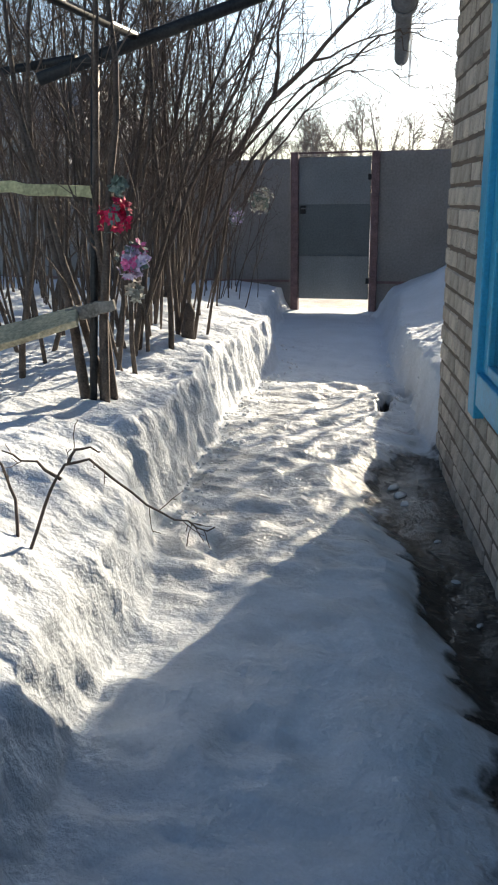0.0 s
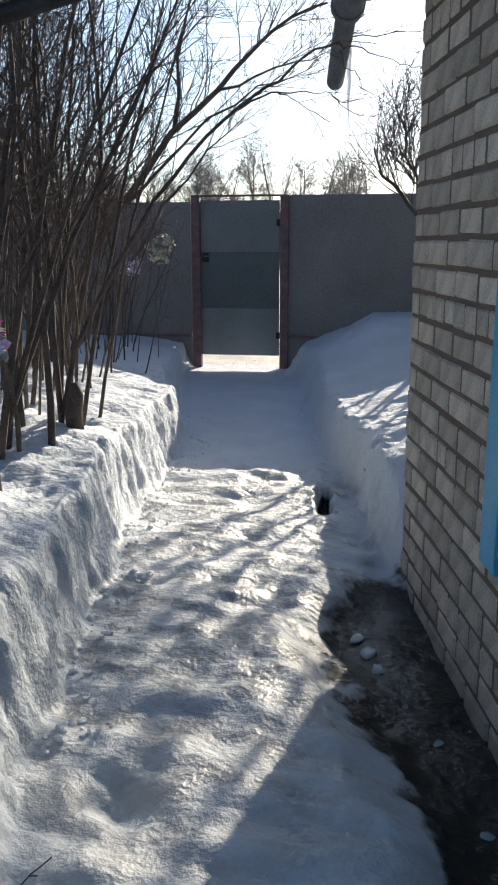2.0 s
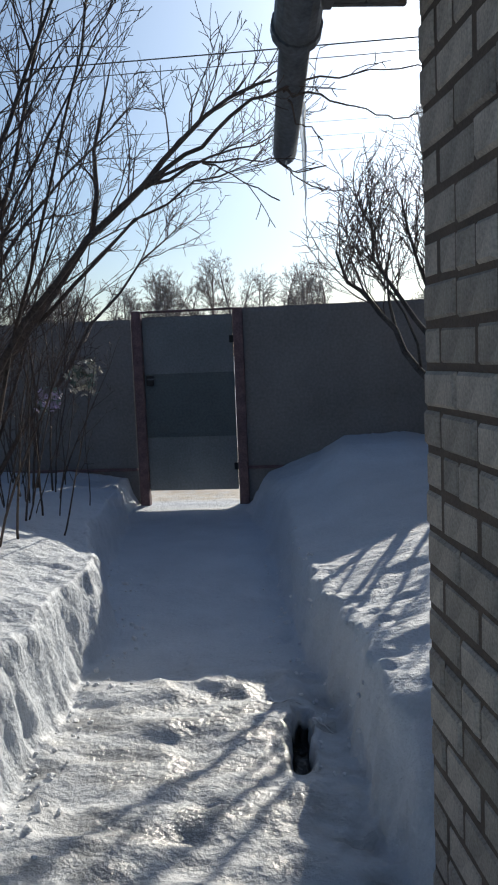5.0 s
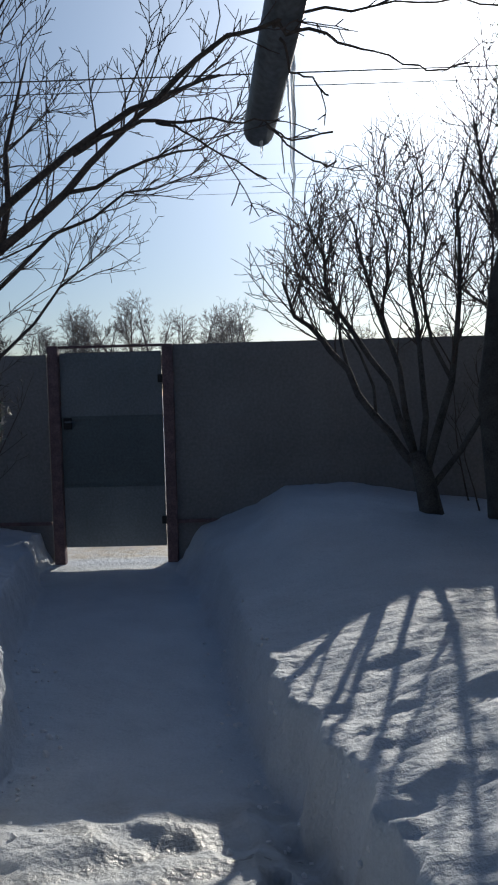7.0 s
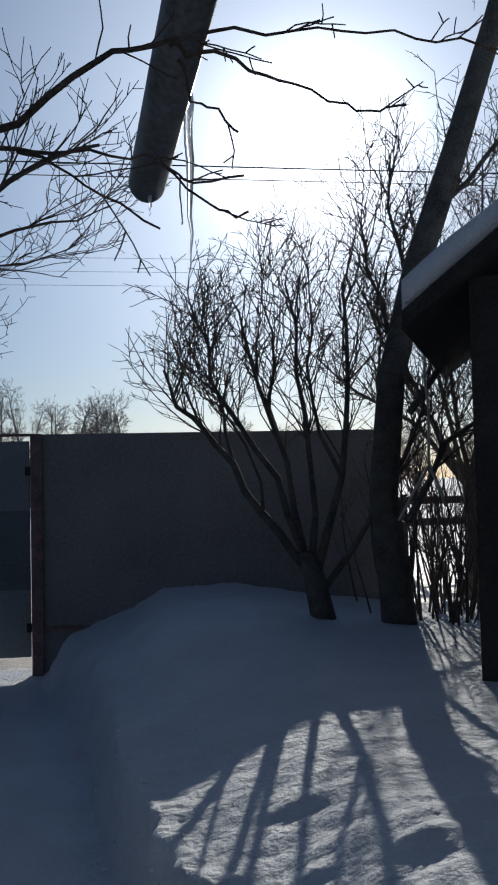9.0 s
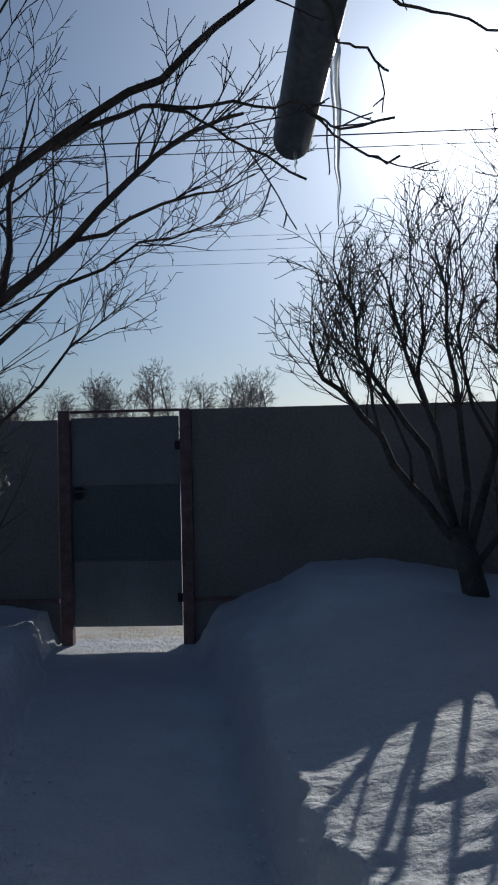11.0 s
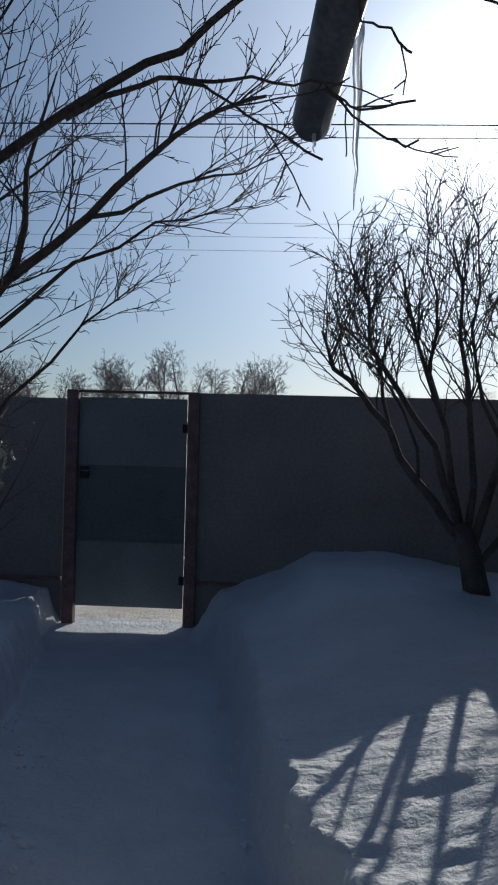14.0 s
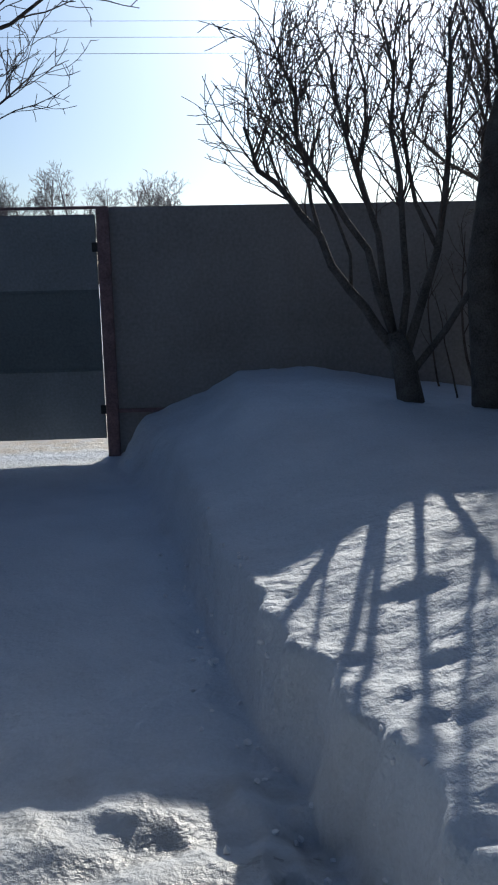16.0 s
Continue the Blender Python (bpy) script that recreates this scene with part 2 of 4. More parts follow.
def smooth_line(pts, sub=3):
    """A curve through the points."""
    pts = [Vector(p) for p in pts]
    out = []
    for i in range(len(pts) - 1):
        a, b, c, d = pts[max(i - 1, 0)], pts[i], pts[i + 1], pts[min(i + 2, len(pts) - 1)]
        for k in range(sub):
            t = k / sub
            out.append(0.5 * (2 * b + (c - a) * t + (2 * a - 5 * b + 4 * c - d) * t * t + (3 * b - a - 3 * c + d) * t ** 3))
    return out + [pts[-1]]


def wander(rng, p, d, length, steps, jitter, lift):
    """A crooked line from p along d."""
    pts, d = [p.copy()], d.normalized()
    for _ in range(steps):
        d = (d + Vector((rng.gauss(0, jitter), rng.gauss(0, jitter), rng.gauss(0, jitter) + lift))).normalized()
        pts.append(pts[-1] + d * (length / steps))
    return pts


def ramify(tubes, rng, pts, r0, r1, levels, start=0.25, thin=0.0022, jitter=0.12):
    """Side shoots along a limb, level after level; a level is (shoots per metre, length, spread, lift)."""
    if not levels:
        return
    density, size, spread, lift = levels[0]
    total = sum((pts[i + 1] - pts[i]).length for i in range(len(pts) - 1))
    count = int(total * density * (1 - start) + rng.random())
    for _ in range(count):
        f = start + (1 - start) * rng.random()
        x = f * (len(pts) - 1)
        i = min(int(x), len(pts) - 2)
        p = pts[i].lerp(pts[i + 1], x - i)
        along = (pts[i + 1] - pts[i]).normalized()
        side = Vector((rng.gauss(0, 1), rng.gauss(0, 1), rng.gauss(0, 0.6)))
        side = (side - along * side.dot(along)).normalized()
        d = along * (1 - spread) + side * spread + Vector((0, 0, lift))
        ln = size * rng.uniform(0.45, 1.2) * (1.15 - 0.55 * f)
        r = max(thin, min(0.0058 if thin < 0.01 else 1.0, (r0 + (r1 - r0) * f) * 0.5))
        n = 5 if len(levels) > 1 else 2
        q = wander(rng, p, d, ln, n, jitter, lift * 0.4)
        e = max(thin * 0.75, r * 0.4)
        tubes.tube(q, [r + (e - r) * k / n for k in range(n + 1)], 4 if len(levels) > 2 else 3, cap=False)
        ramify(tubes, rng, q, r, e, levels[1:], 0.12, thin, jitter)


# ---------------------------------------------------------------- ground
def lerp_at(y, table):
    ys, xs = zip(*table)
    return np.interp(y, ys, xs)


_rs = np.random.RandomState(4)
_lat = _rs.rand(64, 64)


def vnoise(x, y):
    """Smooth value noise, period 64."""
    xi, yi = np.floor(x).astype(int), np.floor(y).astype(int)
    fx, fy = x - xi, y - yi
    fx, fy = fx * fx * (3 - 2 * fx), fy * fy * (3 - 2 * fy)
    a, b = _lat[xi % 64, yi % 64], _lat[(xi + 1) % 64, yi % 64]
    c, d = _lat[xi % 64, (yi + 1) % 64], _lat[(xi + 1) % 64, (yi + 1) % 64]
    return (a + (b - a) * fx) * (1 - fy) + (c + (d - c) * fx) * fy - 0.5


def fractal(x, y, octaves=4):
    out, amp = 0, 1.0
    for k in range(octaves):
        out = out + amp * vnoise(x * 2 ** k + 17.3 * k, y * 2 ** k + 5.1 * k)
        amp *= 0.5
    return out


def sstep(a, b, x):
    t = np.clip((x - a) / (b - a), 0, 1)
    return t * t * (3 - 2 * t)


WALL_TURN = 12.3                       # degrees by which the house leans to the left of +y
CORNER = Vector((0.405, 4.64, 0.0))    # outer corner of the house
HOUSE = pose(CORNER.x, CORNER.y, 0, 0, 0, WALL_TURN)   # local: -y along the wall away from the corner, +x into the house
LEFT_EDGE = [(-6, 0.9), (0, 0.12), (1.7, -0.21), (2.9, -0.49), (3.8, -0.68), (5.0, -0.88), (5.8, -0.93), (6.8, -1.05), (7.2, -1.25), (8.0, -1.45), (10.2, -1.93), (10.9, -2.0), (11.3, -2.6), (14, -9)]
RIGHT_EDGE = [(-6, 3.0), (4.2, 0.50), (4.6, 0.38), (5.0, 0.25), (5.8, 0.10), (6.5, -0.06), (7.5, -0.26), (8.2, -0.38), (9.3, -0.60), (10.3, -0.86), (10.9, -0.88), (11.3, -0.3), (14, 9)]
MOUND = [(-0.9, 0.36), (-0.14, 0.57), (0.1, 0.72), (0.65, 0.74), (1.3, 0.62), (2.2, 0.5), (6, 0.4)]


def dents(x, y):
    """Old footprints pressed into the path."""
    rs = np.random.RandomState(12)
    out = x * 0.0
    for _ in range(230):
        py = rs.uniform(0.2, 10.4)
        f = rs.uniform(0.1, 0.9)
        px = float(lerp_at(py, LEFT_EDGE)) * (1 - f) + float(min(0.6, lerp_at(py, RIGHT_EDGE))) * f
        a, depth = rs.normal(0.25, 0.35), rs.uniform(0.004, 0.012)
        u = (x - px) * math.cos(a) + (y - py) * math.sin(a)
        v = -(x - px) * math.sin(a) + (y - py) * math.cos(a)
        q = (u / 0.075) ** 2 + (v / 0.14) ** 2
        near = q < 6
        out = out - np.where(near, depth * (np.exp(-q * q) - 0.35 * np.exp(-(q - 1.8) ** 2 * 3)), 0)
    return out


def ground_height(x, y):
    wob = 0.05 * fractal(x * 0 + 3, y * 2.3, 3)
    left = lerp_at(y, LEFT_EDGE) - x + wob + 0.07 * vnoise(y * 3.0, x * 2) + 0.016 * vnoise(y * 17 + 3, x * 3)
    right = x - lerp_at(y, RIGHT_EDGE) + wob
    beyond = sstep(10.75, 11.3, y)
    base = 0.02 + 0.05 * sstep(6.5, 5.0, y) + 0.03 * fractal(x * 2.3, y * 3.4, 4) * (0.45 + 0.55 * sstep(6.6, 5.8, y)) + 0.035 * fractal(x * 3.2 + y, y * 8, 4) * sstep(7.5, 5.8, y) + dents(x, y) * sstep(9.0, 6.8, y) - 0.05 * sstep(8.8, 10.3, y)
    tl = 0.40 + 0.07 * sstep(0.1, 0.8, left) + 0.07 * fractal(x * 1.7, y * 1.7, 4) - 0.1 * sstep(7.0, 9.5, y)
    zl = tl * (0.6 * sstep(0.0, 0.12, left) + 0.4 * sstep(0.02, 0.12 + 0.3 * sstep(3.8, 1.8, y), left))   # worn to a slope near the start of the path
    near = np.interp(x, [-0.05, 0.35, 0.75, 2.5], [0.41, 0.435, 0.495, 0.5])
    far = np.interp(x, *zip(*MOUND))
    tr = near + (far - 0.06 - near) * sstep(7.2, 9.8, y) + 0.025 * fractal(x * 1.1 + 9, y * 1.1, 2)
    tr = tr * sstep(4.35, 5.05, y)
    crisp = 0.26 - 0.17 * sstep(9.6, 7.2, y)              # the cut is sharp near the house, slumped towards the gate
    ragged = right + 0.05 * vnoise(y * 9, x * 3) + 0.014 * vnoise(y * 23 + 5, x * 4)
    zr = tr * (0.8 * sstep(0.0, crisp, ragged) + 0.2 * sstep(0.08, 0.7, right))
    base = base - 0.03 * sstep(0.22, 0.03, -right) * sstep(0.1, -0.02, right) * sstep(9.0, 7.5, y) * (0.4 + 1.6 * (fractal(x * 7, y * 6, 3) + 0.3))   # hollow kicked out along the foot of the cut
    z = base + zl + zr
    # trough melted into the ice by the drips from the spout
    tv = (y - 5.48) / 0.24
    tu = (x - 0.0 + 0.08 * (y - 5.48) + 0.022 * vnoise(y * 14, x * 0 + 2)) / 0.034
    trough = sstep(1.25, 0.8, np.hypot(tu, tv ** 3))
    z = z - 0.13 * trough + 0.018 * np.exp(-((np.hypot(tu, tv) - 1.75) / 0.5) ** 2)
    # past the fence: open lit yard and road, gently uneven
    z = z * (1 - beyond) + beyond * (-0.03 + 0.06 * fractal(x * 0.5, y * 0.5, 4))
    # wet strip along the house wall
    s = (x - CORNER.x) * math.sin(radians(-WALL_TURN)) + (y - CORNER.y) * math.cos(radians(WALL_TURN))
    d = -((x - CORNER.x) * math.cos(radians(WALL_TURN)) + (y - CORNER.y) * math.sin(radians(WALL_TURN)))
    strip = sstep(0.45, 0.08, d - 0.16 * np.exp(-((s + 0.75) / 0.5) ** 2) + 0.12 * fractal(x * 3, y * 3, 4)) * sstep(0.15, -0.3, s)
    z = z * (1 - strip) + strip * (-0.06 + 0.02 * fractal(x * 8, y * 8, 3))
    path = (1 - sstep(-0.05, 0.05, left)) * (1 - sstep(-0.05, 0.08, right)) * (1 - beyond) * sstep(6.5, 5.7, y) * (0.3 + 0.7 * sstep(2.0, 3.4, y)) + 0.7 * beyond * sstep(30, 14, y)
    return z, path, np.maximum(strip, 0.95 * trough)


def spread_axis(a, b, step, far, ratio=1.16):
    core = list(np.arange(a, b + step / 2, step))
    lo, hi, w = [], [], step
    while (hi[-1] if hi else b) < far:
        w *= ratio
        hi.append((hi[-1] if hi else b) + w)
        lo.append((lo[-1] if lo else a) - w)
    return np.array(lo[::-1] + core + hi)


def build_ground():
    us, ys = spread_axis(-2.4, 2.9, 0.025, 600), spread_axis(0.5, 11.0, 0.02, 600)
    us = np.sort(np.concatenate([us[(us < -0.33) | (us > 0.09)], np.arange(-0.32, 0.085, 0.010)]))   # finer across the cut face
    us = np.sort(np.concatenate([us[(us < 0.84) | (us > 1.2)], np.arange(0.845, 1.2, 0.011)]))         # and across the drip trough and the cut of the drift
    X, Y = np.meshgrid(us, ys)
    X = X + lerp_at(np.clip(Y, 0.0, 10.2), LEFT_EDGE)     # columns follow the edge of the bank
    Z, P, S = ground_height(X, Y)
    gy, gx = np.gradient(Z, ys, us)
    shear = np.gradient(lerp_at(np.clip(ys, 0.0, 10.2), LEFT_EDGE), ys)[:, None]
    gy = gy - gx * shear
    steep = np.clip(np.hypot(gx, gy) / 2.0, 0, 1)
    # lumps and shovel marks on the cut faces
    k = 0.028 * steep * fractal(Y * 13 + X * 3, Z * 12 + X * 2, 4) + 0.016 * steep * fractal(Y * 21, Z * 24 + 7, 2)
    k = k + 0.014 * fractal(X * 24, Y * 42, 1) * np.clip(Z / 0.3, 0, 1) * (1 - steep)
    k = k * (1 - 0.85 * sstep(0.02, 0.1, S))
    nrm = np.sqrt(1 + gx * gx + gy * gy)
    X, Y, Z = X - gx / nrm * k, Y - gy / nrm * k, Z + k / nrm
    nx, ny = len(us), len(ys)
    verts = np.stack([X, Y, Z], -1).reshape(-1, 3)
    idx = np.arange(nx * ny).reshape(ny, nx)
    faces = np.stack([idx[:-1, :-1], idx[:-1, 1:], idx[1:, 1:], idx[1:, :-1]], -1).reshape(-1, 4)
    me = bpy.data.meshes.new("ground")
    me.from_pydata(verts.tolist(), [], faces.tolist())
    zone = me.color_attributes.new("zone", "FLOAT_COLOR", "POINT")
    data = np.zeros((nx * ny, 4), dtype=np.float32)
    data[:, 0], data[:, 1], data[:, 3] = P.ravel(), S.ravel(), 1
    data[:, 2] = (sstep(10.75, 11.0, Y) * sstep(19, 15, Y)).ravel()
    zone.data.foreach_set("color", data.ravel())
    me.update()
    tagged(link("ground", me, SNOW, smooth=True), "snow-covered ground with a shovelled, icy trodden path", "ground", kind="structure")


build_ground()


def height(x, y):
    return float(ground_height(np.array([x]), np.array([y]))[0][0])


# ---------------------------------------------------------------- the house
def build_house():
    L, D, TOP = 9.0, 7.0, 2.34                 # length, depth, wall height
    W0, W1, Z0, Z1 = -1.275, -2.83, 0.693, 2.03   # window opening along the wall and up
    house = tagged(new("house"), "low brick house of pale silicate brick with blue window trim", "house")
    house.matrix_basis = HOUSE
    for y0, y1, z0, z1 in ((0, W0, -0.4, TOP), (W1, -L, -0.4, TOP), (W0, W1, -0.4, Z0), (W0, W1, Z1, TOP)):
        part("wall_piece", box((0.34, y0 - y1, z1 - z0), (0.177, (y0 + y1) / 2, (z0 + z1) / 2)), MORTAR, house)
    end = bmesh.new()
    box((D - 0.36, 0.34, TOP + 0.4), (0.35 + (D - 0.36) / 2, -0.18, TOP / 2 - 0.2), bm=end)
    box((D - 0.36, 0.34, TOP + 0.4), (0.35 + (D - 0.36) / 2, -L + 0.18, TOP / 2 - 0.2), bm=end)
    box((0.34, L - 0.72, TOP + 0.4), (D - 0.2, -L / 2, TOP / 2 - 0.2), bm=end)
    part("outer_walls", end, MORTAR, house)
    # added floor and partition, coloured dark so the room behind the panes reads unlit
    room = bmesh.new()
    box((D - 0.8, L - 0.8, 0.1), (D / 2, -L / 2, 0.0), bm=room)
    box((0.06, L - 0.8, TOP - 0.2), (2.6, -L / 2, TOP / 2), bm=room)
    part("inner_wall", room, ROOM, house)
    # roof: two slopes, boarded eaves and verge
    ridge = TOP + 0.1 + (D / 2 + 0.3) * 0.5
    for side, name in ((-1, "roof_slope"), (1, "roof_slope")):
        bm = bmesh.new()
        xe, xr = (-0.17, D / 2) if side < 0 else (D + 0.17, D / 2)
        vs = []
        for y in (0.16, -L - 0.2):
            for x, z in ((xe, TOP + 0.06), (xr, ridge), (xr, ridge + 0.09), (xe, TOP + 0.15)):
                vs.append(bm.verts.new((x, y, z)))
        for f in ((0, 1, 2, 3), (7, 6, 5, 4), (0, 4, 5, 1), (1, 5, 6, 2), (2, 6, 7, 3), (3, 7, 4, 0)):
            bm.faces.new([vs[i] for i in f])
        bmesh.ops.recalc_face_normals(bm, faces=bm.faces)
        part(name, bm, SLATE, house)
    bm = bmesh.new()
    vs = [bm.verts.new(p) for p in ((0.02, -0.02, TOP), (D - 0.02, -0.02, TOP), (D / 2, -0.02, ridge - 0.02), (0.02, -0.3, TOP), (D - 0.02, -0.3, TOP), (D / 2, -0.3, ridge - 0.02))]
    for f in ((0, 1, 2), (5, 4, 3), (0, 3, 4, 1), (1, 4, 5, 2), (2, 5, 3, 0)):
        bm.faces.new([vs[i] for i in f])
    bmesh.ops.recalc_face_normals(bm, faces=bm.faces)
    part("gable", bm, MORTAR, house)
    for k in range(2):
        part("soffit_board", box((0.08, L + 0.3, 0.02), (-0.128 + 0.085 * k, -L / 2 + 0.01, TOP - 0.012), 0.003), SOFFIT, house)
    part("fascia", box((0.025, L + 0.34, 0.15), (-0.182, -L / 2 + 0.01, TOP + 0.045), 0.004), SOFFIT, house)
    part("verge_board", box((0.19, 0.022, 0.14), (-0.075, 0.165, TOP + 0.045), 0.004), SOFFIT, house)
    part("lintel", box((0.03, 1.95, 0.2), (-0.002, -1.985, 2.24), 0.004), PLASTER, house, "ochre plastered lintel")

    # window: casing, frame, mullions, transom, panes
    win = tagged(new("window"), "blue-painted wooden window with small lower panes")
    win.parent = house
    mid = (W0 + W1) / 2
    for y, z0 in ((W0 + 0.065, 0.505), (W1 - 0.065, 0.505)):
        part("casing_board", box((0.045, 0.13, 2.03 - z0), (-0.0225, y, (2.03 + z0) / 2), 0.006), BLUE, win)
    part("casing_head", box((0.05, 1.86, 0.11), (-0.025, mid, 2.0855), 0.006), BLUE, win)
    part("casing_foot", box((0.04, W0 - W1 - 0.002, 0.13), (-0.02, mid, 0.628), 0.006), BLUE, win)
    frame_bm = bmesh.new()
    for y in (W0 - 0.046, W1 + 0.046):
        box((0.05, 0.09, Z1 - Z0 + 0.04), (0.006, y, (Z0 + Z1) / 2 + 0.02), 0.006, bm=frame_bm)
    for z in (Z0 + 0.024, Z1 - 0.01):
        box((0.05, W0 - W1 - 0.184, 0.046 if z < 1 else 0.1), (0.006, mid, z), 0.006, bm=frame_bm)
    part("window_frame", frame_bm, BLUE, win)
    cuts = [W0 - 0.05, W0 - 0.475, W1 + 0.475, W1 + 0.05]
    for y in cuts[1:3]:
        part("mullion", box((0.024, 0.052, Z1 - Z0 - 0.1), (-0.006, y, (Z0 + Z1) / 2), 0.005), BLUE, win)
    for a, b in zip(cuts, cuts[1:]):
        part("transom", box((0.026, a - b - 0.056, 0.045), (-0.005, (a + b) / 2, 1.18), 0.005), BLUE, win)
        for z0, z1 in ((Z0 + 0.03, 1.17), (1.19, Z1 - 0.04)):
            pane = part("pane", box((0.004, a - b - 0.04, z1 - z0), (0.004, (a + b) / 2, (z0 + z1) / 2)), GLASS, win)
            pane.visible_shadow = False
    return house


HOUSE_OB = build_house()


def build_gutter():
    """Eaves gutter that runs past the corner as a sloping pipe with a thinner spout."""
    g = thing("rain_gutter", "dark weathered metal gutter pipe sloping past the house corner", "gutter")
    m = HOUSE
    p0, p1 = m @ Vector((-0.262, -8.8, 2.46)), m @ Vector((-0.262, -0.9, 2.46))
    run = Tubes()
    run.tube([p0, p1], [0.062, 0.062], 14)
    link("gutter_run", run.mesh("gutter_run"), ZINC, g, smooth=False)
    a, b, c = Vector((0.172, 4.50, 2.435)), Vector((0.10, 4.99, 2.355)), Vector((0.0, 5.70, 2.185))
    t = Tubes()
    t.tube([p1, p1.lerp(a, 0.5), a, a.lerp(b, 0.5), b], [0.066] * 5, 16)
    link("gutter_end", t.mesh("gutter_end"), ZINC, g)
    for q, w in ((a.lerp(b, 0.45), 0.012), (b, 0.02)):
        ring = Tubes()
        d = (b - a).normalized()
        ring.tube([q - d * w, q + d * w], [0.073, 0.073], 16)
        link("collar", ring.mesh("collar"), ZINC, g)
    # open spout: a thin-walled tube
    bm = bmesh.new()
    d = (c - b).normalized()
    sx = d.cross(Vector((0, 0, 1))).normalized()
    up = sx.cross(d)
    n, ln = 20, (c - b).length
    loops = []
    for r, s in ((0.047, -0.03), (0.046, ln * 0.5), (0.044, ln), (0.041, ln), (0.041, 0.0)):
        loops.append([bm.verts.new(b + d * (s - (0.018 * math.cos(2 * math.pi * k / n) if s == ln else 0)) + (sx * math.sin(2 * math.pi * k / n) + up * math.cos(2 * math.pi * k / n)) * r) for k in range(n)])
    for p, q in zip(loops, loops[1:]):
        for k in range(n):
            bm.faces.new((p[k], p[(k + 1) % n], q[(k + 1) % n], q[k]))
    bmesh.ops.recalc_face_normals(bm, faces=bm.faces)
    part("spout", bm, ZINC, g, smooth=True)
    # icicles
    for name, at, ln, r, lab in (("icicle", b.lerp(c, 0.62) + sx * 0.047, 0.34, 0.012, "long clear icicle hanging from the gutter spout"), ("icicle", c + Vector((0.005, -0.02, -0.035)), 0.05, 0.006, "short clear icicle at the mouth of the spout")):
        rng = random.Random(len(lab))
        pts = [at + Vector((0, 0, 0.03))] + [at + Vector((rng.gauss(0, 0.0015), rng.gauss(0, 0.0015), -ln * k / 9)) for k in range(10)]
        ic = Tubes()
        ic.tube(pts, [r * 0.8] + [max(0.001, r * (1 - k / 9) ** 0.8 * rng.uniform(0.85, 1.12)) for k in range(10)], 10)
        tagged(link(name, ic.mesh(name), ICE, smooth=True), lab, "icicle")
    bm = bmesh.new()
    bmesh.ops.create_icosphere(bm, subdivisions=3, radius=0.05, matrix=Matrix.Translation((0.088, 4.5, 2.44)) @ Matrix.Diagonal((0.9, 1.3, 1.15, 1)))
    for v in bm.verts:
        v.co += v.normal * 0.03 * noise.noise(v.co * 14)
    tagged(part("ice_lump", bm, ROOF_SNOW, smooth=True), "lump of icy snow caught on the gutter end", "snow lump")


build_gutter()


# ---------------------------------------------------------------- fence and gate
FY = 10.7


def sheet(x0, x1, z0, z1, t=0.004, wave=0.0):
    """A sheet of metal with a slightly buckled face."""
    nx, nz = max(2, int((x1 - x0) / 0.12)), 8
    bm = bmesh.new()
    grid = [[[bm.verts.new((x0 + (x1 - x0) * i / nx, s * t / 2 + wave * noise.noise(Vector((x0 + (x1 - x0) * i / nx, s * 0.01, z0 + (z1 - z0) * k / nz)) * 1.7), z0 + (z1 - z0) * k / nz)) for i in range(nx + 1)] for k in range(nz + 1)] for s in (-1, 1)]
    for s in (0, 1):
        for k in range(nz):
            for i in range(nx):
                q = (grid[s][k][i], grid[s][k][i + 1], grid[s][k + 1][i + 1], grid[s][k + 1][i])
                bm.faces.new(q if s == 0 else q[::-1])
    for k in range(nz):
        bm.faces.new((grid[0][k][0], grid[0][k + 1][0], grid[1][k + 1][0], grid[1][k][0]))
        bm.faces.new((grid[1][k][nx], grid[1][k + 1][nx], grid[0][k + 1][nx], grid[0][k][nx]))
    for i in range(nx):
        bm.faces.new((grid[1][0][i], grid[1][0][i + 1], grid[0][0][i + 1], grid[0][0][i]))
        bm.faces.new((grid[0][nz][i], grid[0][nz][i + 1], grid[1][nz][i + 1], grid[1][nz][i]))
    return bm


